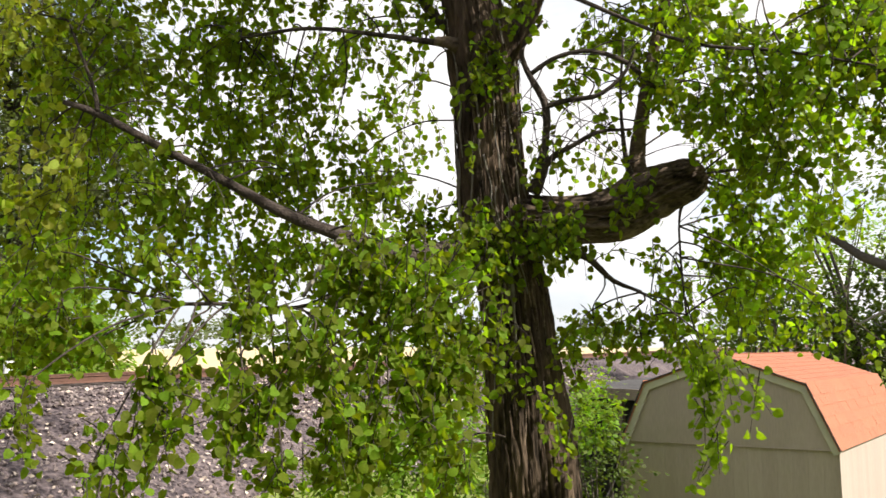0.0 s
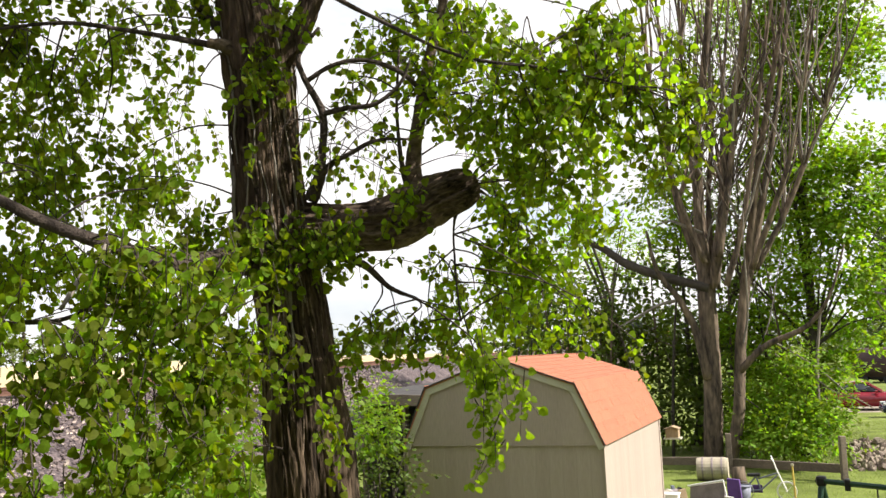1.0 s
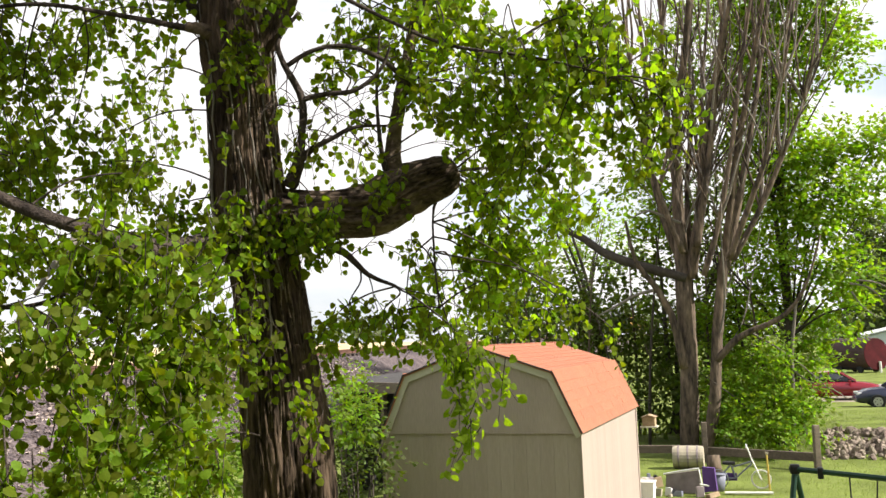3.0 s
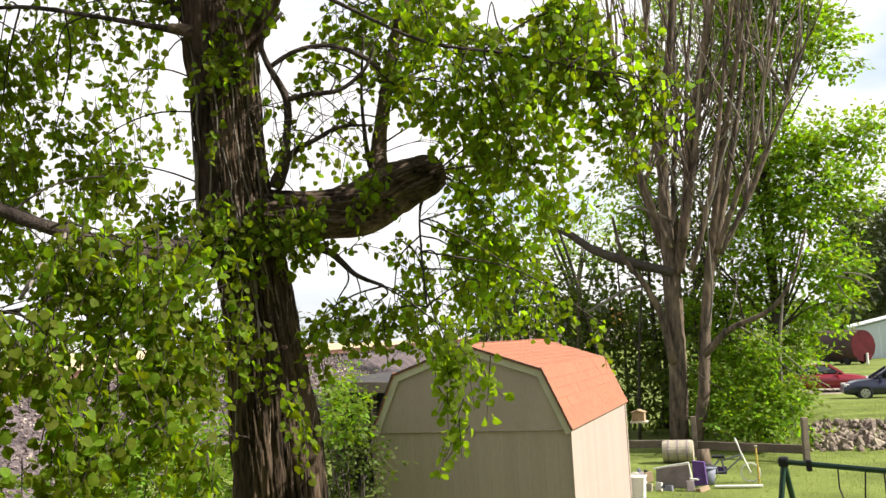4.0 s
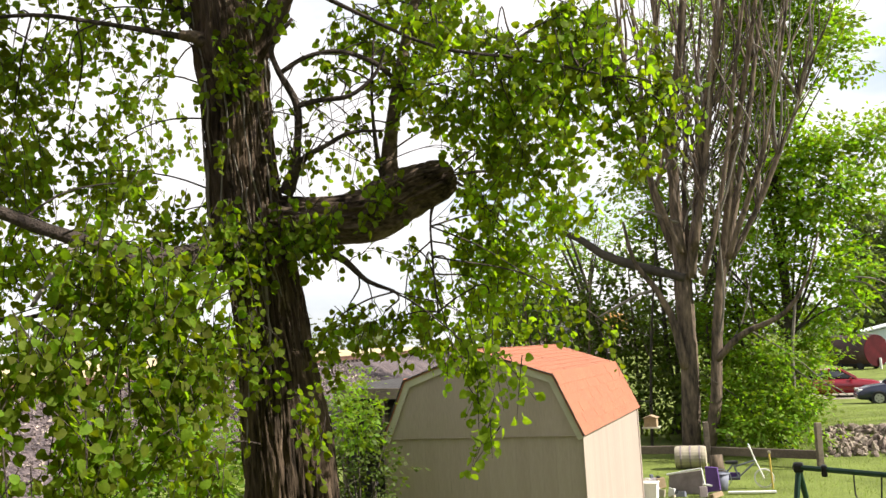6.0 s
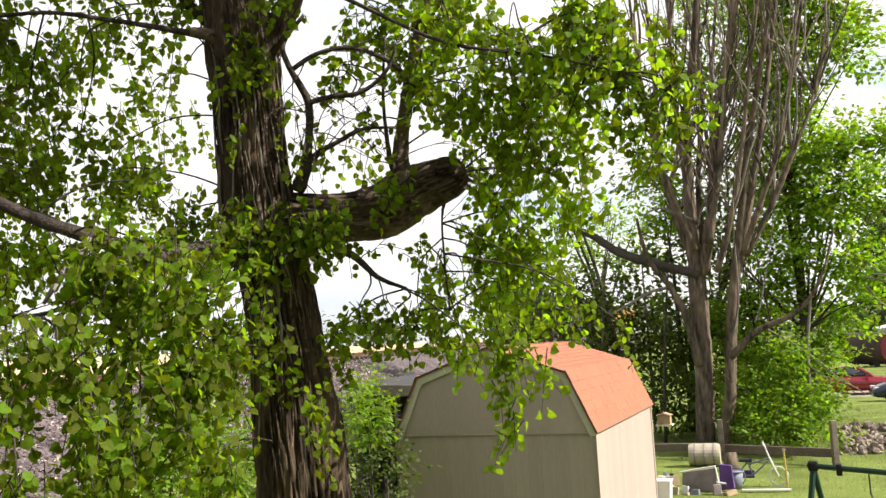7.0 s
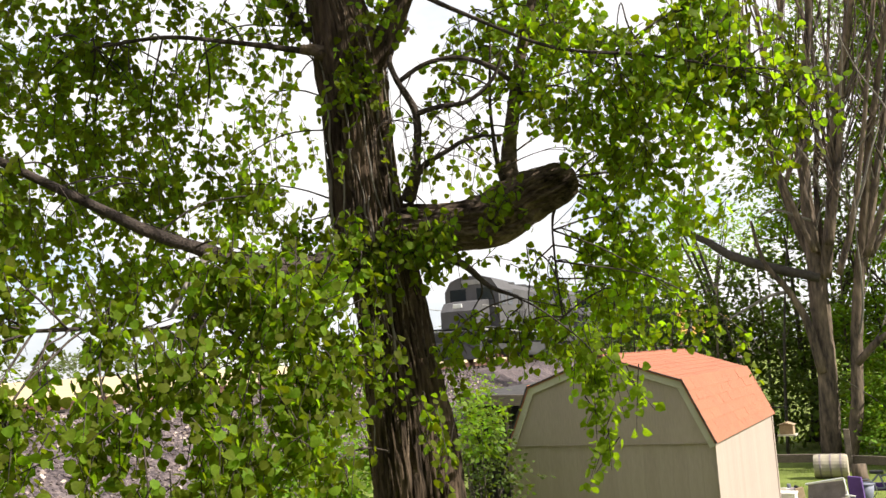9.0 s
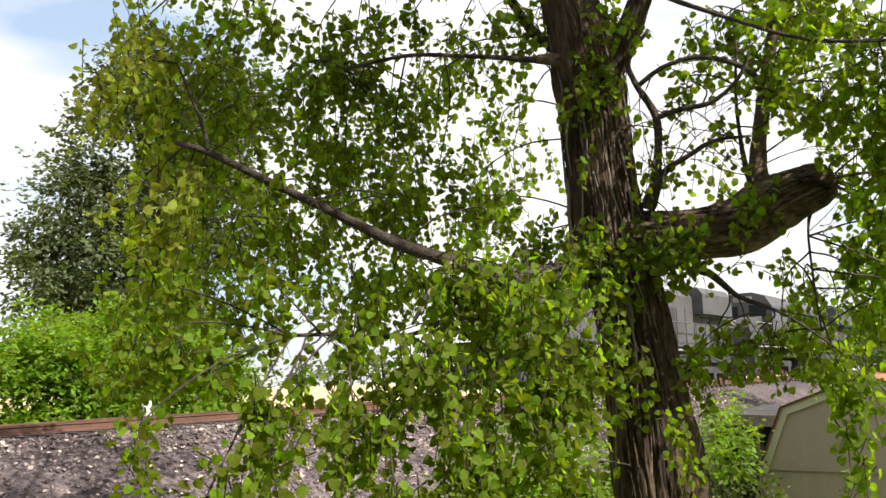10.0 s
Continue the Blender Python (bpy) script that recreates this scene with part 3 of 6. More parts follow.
TRUNK = [((-0.62, -6.58, -0.1), 0.52), ((-0.66, -6.61, 0.7), 0.40), ((-0.68, -6.69, 2.10), 0.345), ((-0.74, -6.65, 2.63), 0.33), ((-0.80, -6.66, 3.25), 0.275),
         ((-0.85, -6.71, 3.80), 0.275), ((-0.91, -6.81, 4.26), 0.29), ((-0.91, -6.90, 4.76), 0.262), ((-0.89, -6.97, 5.25), 0.258), ((-0.88, -7.07, 5.70), 0.265), ((-0.90, -7.15, 6.01), 0.22), ((-0.91, -7.31, 6.43), 0.17), ((-0.81, -7.52, 7.10), 0.14), ((-0.59, -7.82, 7.87), 0.10)]
bark_trunk("trunk", local(TRUNK), TREE, "deeply furrowed brown trunk", 224, 34, 0.15, fine=11.0, up=(0.15, 1.0, 0.1))
BIG_LIMBS = [
    [((-0.85, -6.77, 4.28), 0.20), ((-0.55, -6.70, 4.25), 0.20), ((-0.29, -6.62, 4.25), 0.185), ((-0.06, -6.45, 4.29), 0.20), ((0.17, -6.26, 4.45), 0.20), ((0.40, -6.08, 4.57), 0.165), ((0.49, -6.00, 4.62), 0.13)],
    [((-0.80, -7.00, 5.45), 0.13), ((-0.62, -7.00, 5.66), 0.105), ((-0.50, -6.98, 5.86), 0.088), ((-0.36, -6.97, 6.12), 0.08), ((-0.02, -7.01, 6.55), 0.07), ((0.42, -7.10, 7.13), 0.05)],
    [((0.10, -6.30, 4.54), 0.10), ((0.11, -6.31, 4.81), 0.062), ((0.18, -6.31, 5.17), 0.052), ((0.29, -6.30, 5.66), 0.045), ((0.46, -6.32, 6.17), 0.038), ((0.70, -6.42, 6.80), 0.03)],
]
LEFT_LIMB = [((-0.86, -6.81, 4.12), 0.15), ((-0.95, -7.16, 4.01), 0.125), ((-1.07, -7.62, 3.95), 0.085), ((-1.15, -8.00, 3.96), 0.062), ((-1.23, -8.29, 4.04), 0.050), ((-1.54, -8.48, 4.18), 0.044),
             ((-1.91, -8.79, 4.44), 0.034), ((-2.30, -9.03, 4.69), 0.030), ((-2.59, -9.36, 4.92), 0.027), ((-2.76, -9.53, 5.00), 0.018)]
bark_trunk("broken_limb", local(BIG_LIMBS[0]), TREE, "thick rough limb broken off short", 120, 26, 0.24, BARK_LIMB, 7.0)
bark_trunk("upper_limb", local(BIG_LIMBS[1]), TREE, "sunlit upper limb", 64, 14, 0.17, up=(0.15, 1.0, 0.1))
limb("upright_limb", local(BIG_LIMBS[2]), BARK_LIMB, TREE, 10)
limb("long_limb", local(LEFT_LIMB), BARK_TWIG, TREE, 10, label="long thin dark limb with a broken fork")
limb("dead_fork", local([((-1.22, -8.28, 4.05), 0.040), ((-1.23, -8.40, 3.93), 0.030), ((-1.25, -8.54, 3.76), 0.022), ((-1.25, -8.67, 3.60), 0.012)]), BARK_PALE, TREE, 8, label="pale dead broken fork")
limb("branch_stub", local([((-0.91, -7.19, 5.63), 0.10), ((-0.95, -7.32, 5.64), 0.066), ((-1.01, -7.39, 5.65), 0.040), ((-1.06, -7.44, 5.66), 0.030)]), BARK_LIMB, TREE, 14, 0.4, label="short broken branch stub")
TWIGS = [
    [((-0.56, -6.81, 4.48), 0.06), ((-0.47, -6.84, 4.62), 0.050), ((-0.42, -6.86, 4.81), 0.034), ((-0.37, -6.92, 5.12), 0.030), ((-0.45, -7.05, 5.38), 0.024), ((-0.48, -7.07, 5.57), 0.020), ((-0.33, -7.01, 5.78), 0.014)],
    [((-0.37, -6.92, 5.12), 0.024), ((-0.18, -6.88, 5.15), 0.020), ((0.04, -6.83, 5.16), 0.018), ((0.23, -6.78, 5.30), 0.014), ((0.33, -6.79, 5.47), 0.010)],
    [((-0.43, -7.03, 5.37), 0.020), ((-0.24, -6.96, 5.48), 0.018), ((-0.01, -6.85, 5.51), 0.018), ((0.22, -6.70, 5.41), 0.020), ((0.35, -6.48, 5.24), 0.024)],
    [((-0.47, -6.85, 4.64), 0.034), ((-0.33, -6.85, 4.74), 0.026), ((-0.16, -6.83, 4.81), 0.020), ((0.00, -6.77, 4.89), 0.015), ((0.19, -6.57, 4.92), 0.010)],
    [((0.08, -6.38, 4.58), 0.030), ((0.08, -6.48, 4.79), 0.020), ((0.10, -6.57, 5.17), 0.013), ((0.19, -6.68, 5.62), 0.009)],
    [((-0.42, -6.72, 4.05), 0.045), ((-0.17, -6.68, 3.94), 0.030), ((0.01, -6.63, 3.76), 0.020), ((0.22, -6.58, 3.66), 0.012)],
]
MORE_TWIGS = [
    [((-0.98, -7.24, 5.65), 0.034), ((-1.16, -7.52, 5.66), 0.024), ((-1.49, -7.81, 5.71), 0.018), ((-1.81, -8.11, 5.73), 0.016), ((-2.22, -8.38, 5.67), 0.010)],
    [((-1.05, -7.22, 5.79), 0.05), ((-1.16, -7.38, 5.95), 0.04), ((-1.28, -7.64, 6.27), 0.03), ((-1.67, -8.14, 6.52), 0.02), ((-2.16, -8.72, 6.58), 0.014)],
    [((-1.77, -9.25, 3.55), 0.012), ((-1.59, -9.03, 3.55), 0.014), ((-1.40, -8.82, 3.52), 0.013), ((-1.26, -8.53, 3.57), 0.015), ((-1.16, -8.06, 3.83), 0.02)],
    [((0.47, -6.05, 4.58), 0.035), ((0.38, -6.15, 4.30), 0.012), ((0.39, -6.20, 3.94), 0.009), ((0.48, -6.36, 3.49), 0.007)],
    [((-2.59, -9.37, 4.93), 0.02), ((-2.57, -9.41, 5.06), 0.016), ((-2.57, -9.49, 5.24), 0.012), ((-2.64, -9.59, 5.55), 0.008)],
    [((-0.36, -6.97, 6.12), 0.026), ((0.14, -6.96, 5.78), 0.016), ((0.78, -6.88, 5.40), 0.013), ((1.40, -6.75, 5.24), 0.011), ((1.97, -6.59, 5.06), 0.008)],
]
for tw in TWIGS + MORE_TWIGS:
    limb("branch", local(tw), BARK_TWIG, TREE, 7)


def build_vines():
    """Dry vine stems and shoots running up the furrowed trunk."""
    rng = random.Random(8)
    pts, radii = smooth_line(local(TRUNK), 4)
    for i in range(40):
        a = rng.uniform(3.4, 6.6)
        j0 = rng.randint(8, 28)
        nodes = []
        for j in range(j0, min(j0 + rng.randint(7, 16), len(pts) - 8)):
            a += rng.uniform(-0.08, 0.08)
            r = radii[j] * (1.03 + rng.uniform(0, 0.03))
            nodes.append((pts[j][0] + r * math.cos(a), pts[j][1] + r * math.sin(a), pts[j][2], rng.uniform(0.005, 0.011)))
        if len(nodes) > 3:
            limb("vine_stem", nodes, BARK_PALE if i % 3 == 0 else BARK_LIMB, TREE, 5, 0.1, steps=3)


build_vines()
# leafy boughs: place, breadth, height, leaves
BOUGHS_FAR_LEFT = [((-3.07, -9.63, 5.43), 0.55, 0.5, 230), ((-2.84, -8.90, 5.48), 0.45, 0.5, 210), ((-2.92, -9.56, 4.55), 0.5, 0.4, 230), ((-2.48, -9.03, 4.46), 0.4, 0.4, 190),
                   ((-2.55, -9.70, 3.65), 0.45, 0.4, 250), ((-2.03, -9.29, 3.72), 0.35, 0.35, 200), ((-2.01, -10.16, 2.91), 0.10, 0.22, 46), ((-2.09, -9.69, 3.21), 0.3, 0.15, 40),
                   ((-3.31, -9.50, 5.96), 0.26, 0.26, 90), ((-2.65, -9.30, 5.68), 0.28, 0.28, 100), ((-3.44, -9.20, 5.50), 0.30, 0.30, 110), ((-3.61, -9.60, 5.65), 0.16, 0.16, 40), ((-1.11, -10.00, 2.83), 0.22, 0.22, 70), ((-2.23, -9.80, 3.47), 0.25, 0.25, 80), ((-1.28, -9.20, 2.97), 0.28, 0.28, 90)]
BOUGHS_LEFT = [((-2.52, -8.17, 5.84), 0.45, 0.3, 220), ((-1.90, -7.42, 5.92), 0.45, 0.28, 82), ((-2.43, -7.13, 5.43), 0.5, 0.32, 71), ((-2.29, -7.87, 4.55), 0.45, 0.28, 170), ((-1.28, -7.73, 4.41), 0.32, 0.15, 110), ((-1.70, -6.83, 5.58), 0.3, 0.4, 44),
               ((-0.72, -8.61, 3.80), 0.28, 0.22, 150), ((-0.49, -8.52, 3.61), 0.40, 0.36, 230), ((-1.35, -9.06, 3.48), 0.25, 0.28, 110), ((-0.85, -8.96, 3.20), 0.38, 0.35, 200), ((-0.56, -8.20, 3.00), 0.34, 0.3, 230), ((-2.95, -7.78, 4.83), 0.4, 0.3, 100)]
BOUGHS_LOW = [((-0.99, -9.41, 2.91), 0.26, 0.28, 150), ((-1.12, -9.89, 2.91), 0.13, 0.32, 110), ((-0.69, -8.72, 2.64), 0.35, 0.22, 170), ((-1.20, -10.24, 2.58), 0.28, 0.1, 70), ((-0.74, -9.34, 2.57), 0.2, 0.15, 70), ((-0.60, -7.90, 2.46), 0.25, 0.2, 90),
              ((-1.44, -9.46, 3.21), 0.14, 0.3, 50), ((-0.98, -8.60, 3.65), 0.3, 0.26, 90), ((-0.73, -8.20, 3.50), 0.3, 0.26, 150), ((-0.58, -7.90, 3.70), 0.26, 0.22, 110), ((-0.76, -9.00, 3.25), 0.3, 0.26, 90), ((-0.61, -8.60, 3.13), 0.3, 0.26, 140),
              ((-0.55, -8.00, 3.20), 0.28, 0.24, 120), ((-0.54, -9.00, 2.79), 0.26, 0.22, 110), ((-0.42, -8.50, 2.76), 0.24, 0.2, 90)]
BOUGHS_TRUNK = [((-0.68, -7.37, 5.35), 0.24, 0.24, 95), ((-0.63, -7.22, 4.80), 0.22, 0.2, 20), ((-0.72, -7.27, 4.15), 0.28, 0.15, 110), ((-0.25, -6.97, 4.08), 0.26, 0.16, 120), ((-0.60, -7.15, 3.85), 0.2, 0.2, 40), ((-0.57, -7.22, 3.17), 0.24, 0.3, 45), ((-0.34, -7.22, 2.69), 0.28, 0.25, 36),
                ((0.10, -6.72, 4.39), 0.28, 0.14, 40), ((-1.24, -7.42, 5.91), 0.3, 0.25, 90), ((-0.44, -7.33, 5.80), 0.25, 0.15, 60)]
BOUGHS_RIGHT = [((-0.13, -6.35, 5.88), 0.48, 0.31, 88), ((0.63, -6.58, 5.60), 0.52, 0.42, 150), ((1.22, -6.64, 5.38), 0.60, 0.50, 160), ((1.71, -6.53, 5.05), 0.52, 0.50, 135), ((0.74, -6.59, 5.01), 0.37, 0.28, 100), ((1.25, -6.44, 4.63), 0.44, 0.27, 111),
                ((0.59, -5.52, 4.26), 0.39, 0.38, 129), ((0.30, -5.57, 3.66), 0.39, 0.34, 111), ((0.10, -6.29, 3.38), 0.37, 0.13, 52), ((0.81, -6.13, 3.49), 0.21, 0.31, 52), ((-0.30, -6.37, 3.43), 0.23, 0.20, 41), ((-0.21, -6.72, 5.15), 0.52, 0.39, 41),
                ((0.85, -6.20, 5.57), 0.30, 0.27, 100), ((1.25, -6.30, 5.12), 0.30, 0.27, 100), ((1.61, -6.20, 5.53), 0.30, 0.27, 90), ((1.87, -6.30, 5.15), 0.26, 0.23, 70), ((1.05, -6.10, 4.72), 0.26, 0.23, 80), ((0.72, -6.20, 5.09), 0.26, 0.23, 70)]
BOUGHS_FAR_RIGHT = [((1.91, -6.45, 5.25), 0.46, 0.37, 80), ((2.26, -6.29, 4.79), 0.31, 0.32, 70), ((1.30, -6.43, 4.97), 0.45, 0.36, 80), ((1.37, -6.11, 4.59), 0.31, 0.25, 54), ((1.12, -5.22, 3.43), 0.26, 0.25, 49), ((0.59, -5.21, 4.11), 0.36, 0.34, 91), ((0.31, -5.94, 5.85), 0.48, 0.29, 73), ((1.46, -4.52, 3.22), 0.17, 0.11, 14)]
BOUGHS_TIP = [((1.89, -6.30, 5.21), 0.26, 0.23, 75), ((2.17, -6.20, 4.91), 0.22, 0.20, 60), ((2.35, -6.10, 4.70), 0.16, 0.14, 36), ((1.95, -6.20, 4.68), 0.20, 0.18, 50), ((1.74, -6.30, 5.49), 0.28, 0.25, 75), ((2.25, -6.20, 5.22), 0.18, 0.16, 40), ((2.05, -6.00, 4.52), 0.14, 0.13, 26)]
# added above the view for the shade they throw on the foliage below
BOUGHS_ABOVE_VIEW = [((-2.35, -8.99, 6.62), 0.9, 0.6, 420), ((-0.91, -7.38, 7.20), 0.9, 0.5, 231), ((0.89, -6.69, 6.76), 0.9, 0.5, 200), ((2.14, -6.47, 6.00), 0.7, 0.5, 130), ((-0.15, -6.88, 7.93), 1.2, 0.6, 400)]
BOUGHS_BACK = [((-3.00, -6.76, 6.00), 0.55, 0.4, 107), ((-2.52, -6.14, 5.49), 0.45, 0.5, 99), ((-3.56, -6.82, 5.46), 0.5, 0.4, 107), ((-2.86, -6.26, 4.94), 0.5, 0.35, 107), ((-3.60, -7.50, 5.50), 0.4, 0.5, 195), ((-3.35, -6.86, 4.14), 0.5, 0.25, 165),
               ((-3.60, -7.79, 4.29), 0.4, 0.4, 195), ((-3.76, -8.70, 4.22), 0.5, 0.5, 300), ((-3.53, -9.38, 3.37), 0.4, 0.3, 180), ((-1.67, -6.72, 4.24), 0.3, 0.3, 180), ((-1.42, -6.59, 3.35), 0.25, 0.3, 150), ((-3.79, -8.72, 5.28), 0.6, 0.5, 360)]
BOUGHS_MID = [((-2.53, -7.60, 5.05), 0.32, 0.29, 95), ((-2.36, -7.20, 4.99), 0.30, 0.27, 80), ((-2.52, -7.60, 4.54), 0.32, 0.29, 90), ((-2.24, -7.00, 4.65), 0.30, 0.27, 80), ((-2.45, -7.30, 5.60), 0.30, 0.27, 75), ((-2.55, -7.80, 5.48), 0.32, 0.29, 90), ((-2.79, -8.00, 5.11), 0.34, 0.31, 95), ((-2.98, -8.20, 5.48), 0.34, 0.31, 95), ((-3.02, -8.00, 4.60), 0.32, 0.29, 85),
              ((-3.17, -8.40, 6.25), 0.30, 0.27, 85), ((-2.85, -8.10, 6.18), 0.30, 0.27, 85), ((-2.56, -7.80, 6.22), 0.28, 0.25, 75), ((-2.21, -7.60, 6.24), 0.24, 0.22, 50), ((-3.00, -8.20, 5.82), 0.26, 0.23, 65), ((-2.61, -8.00, 5.73), 0.24, 0.22, 50), ((-3.38, -8.60, 6.42), 0.28, 0.25, 70)]
BOUGHS_BEYOND = [((-3.37, -5.87, 6.48), 0.8, 0.5, 115), ((-3.26, -5.04, 5.56), 0.6, 0.6, 104), ((-4.30, -5.97, 5.93), 0.8, 0.6, 126), ((-4.54, -6.86, 5.00), 0.7, 0.6, 230), ((-3.78, -5.95, 4.60), 0.8, 0.45, 220), ((-4.09, -6.77, 4.08), 0.6, 0.4, 190),
                 ((-2.80, -5.81, 4.24), 0.5, 0.3, 170), ((-4.56, -7.68, 5.33), 0.7, 0.8, 260), ((-4.65, -8.64, 4.30), 0.6, 0.6, 230), ((-2.64, -6.67, 3.58), 0.5, 0.3, 170), ((-4.20, -6.64, 6.32), 0.7, 0.4, 93), ((-2.83, -7.39, 3.99), 0.5, 0.3, 170)]
BOUGHS_BACK_RIGHT = [((1.17, -5.16, 4.34), 0.45, 0.35, 170), ((0.64, -4.84, 3.92), 0.35, 0.35, 130), ((0.27, -5.57, 3.15), 0.2, 0.18, 60), ((-0.63, -5.51, 5.00), 0.35, 0.3, 40), ((-0.51, -6.37, 3.16), 0.12, 0.2, 30),
                     ((1.19, -5.55, 5.25), 0.7, 0.45, 230), ((0.55, -5.46, 4.99), 0.45, 0.35, 130), ((0.23, -5.91, 6.07), 0.6, 0.3, 150), ((0.62, -5.51, 4.72), 0.4, 0.3, 90), ((1.61, -5.72, 5.70), 0.6, 0.35, 190)]
BOUGHS_BACKLIT = [((0.50, -5.20, 4.56), 0.26, 0.23, 70), ((0.62, -5.00, 4.13), 0.26, 0.23, 70), ((0.32, -5.30, 4.06), 0.22, 0.20, 55), ((0.42, -4.90, 3.74), 0.24, 0.22, 60), ((0.81, -5.00, 4.55), 0.26, 0.23, 60),
               ((-0.01, -5.40, 3.85), 0.20, 0.18, 40), ((0.81, -4.70, 3.84), 0.24, 0.22, 50), ((-0.22, -5.40, 3.56), 0.16, 0.14, 30), ((0.58, -4.60, 3.44), 0.20, 0.18, 40), ((-0.19, -6.10, 5.89), 0.30, 0.27, 70),
               ((0.17, -6.00, 5.51), 0.30, 0.27, 70), ((0.42, -6.00, 5.90), 0.32, 0.29, 80), ((1.31, -5.20, 4.92), 0.26, 0.23, 60)]
HANGING = [((0.87, -6.84, 3.09), 0.15, 0.20, 117), ((0.84, -6.94, 2.58), 0.08, 0.26, 78), ((1.05, -6.79, 2.97), 0.06, 0.18, 39), ((0.68, -6.81, 3.16), 0.10, 0.10, 39)]
BOUGHS_JOINT = [((-0.43, -7.09, 4.17), 0.26, 0.18, 48), ((-0.67, -7.33, 3.94), 0.28, 0.2, 56), ((-0.22, -6.94, 3.99), 0.14, 0.12, 30), ((-0.55, -7.33, 3.38), 0.22, 0.24, 40), ((-0.22, -6.72, 3.35), 0.24, 0.18, 55), ((0.02, -6.38, 3.40), 0.24, 0.16, 50), ((0.30, -6.14, 3.32), 0.22, 0.2, 50),
                ((-0.42, -6.90, 4.73), 0.14, 0.14, 40), ((0.30, -6.43, 5.19), 0.3, 0.22, 60), ((-0.28, -6.55, 5.40), 0.26, 0.16, 45), ((0.16, -6.75, 4.42), 0.16, 0.08, 16), ((-0.73, -7.64, 2.97), 0.26, 0.3, 55), ((-0.27, -7.22, 2.80), 0.14, 0.3, 24), ((0.10, -6.05, 3.98), 0.2, 0.16, 26)]
SPRAYS = []


def bough(spec, seed, material=None, single=False, droop=1.0):
    """One hanging bough: fine twigs with heart-shaped leaves on both sides; moves as one piece in the wind."""
    c, rh, rv, n = spec
    rng = np.random.default_rng(seed)
    c = np.array(c) - np.array(TREE_BASE)
    per = 13
    m = max(2, int(n * (1.0 if single else 1.75)) // per)
    start = in_ball(rng, m) * (rh, rh, rv) * 0.92
    places, along, tv, tf = [], [], [], []
    for i in range(m):
        length = rng.uniform(0.22, 0.5)
        d = np.array([rng.normal() * 0.5, rng.normal() * 0.5, -0.75 * droop + rng.normal() * 0.35])
        d += start[i] * 0.5
        d /= np.linalg.norm(d)
        p0 = start[i] - d * length * 0.5
        pts = []
        for k in range(4):
            t = k / 3
            pts.append(p0 + d * length * t + np.array([0, 0, -0.14 * length * t * t]))
        v, f = tube_data([tuple(p) for p in pts], [0.0048, 0.004, 0.003, 0.0016], 3, 0, cap=False)
        o = len(tv)
        tv += [tuple(q) for q in v]
        tf += [tuple(o + j for j in q) for q in f]
        for k in range(per):
            t = (k + rng.random()) / per
            base = p0 + d * length * t + np.array([0, 0, -0.14 * length * t * t])
            off = rng.normal(size=3)
            off -= d * off.dot(d) * 0.6
            off /= np.linalg.norm(off)
            places.append(base + off * rng.uniform(0.015, 0.05))
            along.append(off * 0.8 + np.array([0, 0, -0.75]) + rng.normal(size=3) * 0.35)
    places, along = np.array(places), np.array(along)
    size = rng.uniform(0.042, 0.080, len(places))
    mt = material or LEAF
    if single:
        ob = part("leafy_bough", mesh_of("bough_twigs", tv, tf, BARK_TWIG, True), BARK_TWIG, TREE, "hanging shoot of fresh green leaves")
        for i in range(len(places)):
            q = LEAF_FORMS[i % len(LEAF_FORMS)]
            lf = part("leaf", q, mt, ob)
            dv = Vector(along[i]).normalized()
            rot = dv.to_track_quat("X", "Z").to_matrix().to_4x4() @ Matrix.Rotation(rng.uniform(0, 6.28), 4, "X")
            lf.matrix_basis = Matrix.Translation(places[i]) @ rot @ Matrix.Scale(float(size[i]), 4)
    else:
        ob = part("leafy_bough", mesh_of("bough_twigs", tv, tf, BARK_TWIG, True), BARK_TWIG, TREE, "bough of yellow-green heart-shaped leaves" if mt is LEAF_YELLOW else "bough of poplar leaves coloured lime-green as if lit from behind" if mt is LEAF_BACKLIT else "")
        tagged(ob, kind="stuff")
        tagged(part("leaves", leaf_mesh("leaves", rng, places, along, size, mt), mt, ob), kind="stuff")
    ob.location = c
    SPRAYS.append((ob, tuple(c), seed, rh))
    return ob


LEAF_FORMS = [mesh_of("leaf", HEART * (1, 1 + 0.1 * k, 1 + 0.6 * k), HEART_FACES, LEAF, True) for k in (-1, 0, 1)]
seed = 100
for group in (BOUGHS_FAR_LEFT, BOUGHS_LEFT, BOUGHS_LOW, BOUGHS_TRUNK, BOUGHS_RIGHT, BOUGHS_FAR_RIGHT, BOUGHS_ABOVE_VIEW, BOUGHS_BACK, BOUGHS_BEYOND, BOUGHS_BACK_RIGHT):
    for k, spec in enumerate(group):
        seed += 1
        tint = LEAF_YELLOW if group is BOUGHS_FAR_LEFT and k in (0, 2, 8, 11) else None
        if (group is BOUGHS_RIGHT and k in (1, 2, 6, 7, 9)) or (group is BOUGHS_BACK_RIGHT and k in (0, 1, 2, 5, 6, 9)) or (group is BOUGHS_FAR_RIGHT and k in (0, 4, 5)):
            tint = LEAF_BACKLIT
        bough(spec, seed, tint)
HANG_SEED = seed
for k, spec in enumerate(BOUGHS_JOINT):
    bough(spec, k + 1)
for k, spec in enumerate(BOUGHS_BACKLIT):
    bough(spec, k + 31, LEAF_BACKLIT)
for k, spec in enumerate(BOUGHS_TIP + BOUGHS_MID):
    bough(spec, k + 51)
for spec in HANGING:
    seed += 1
    bough(spec, seed, single=True, droop=1.6)


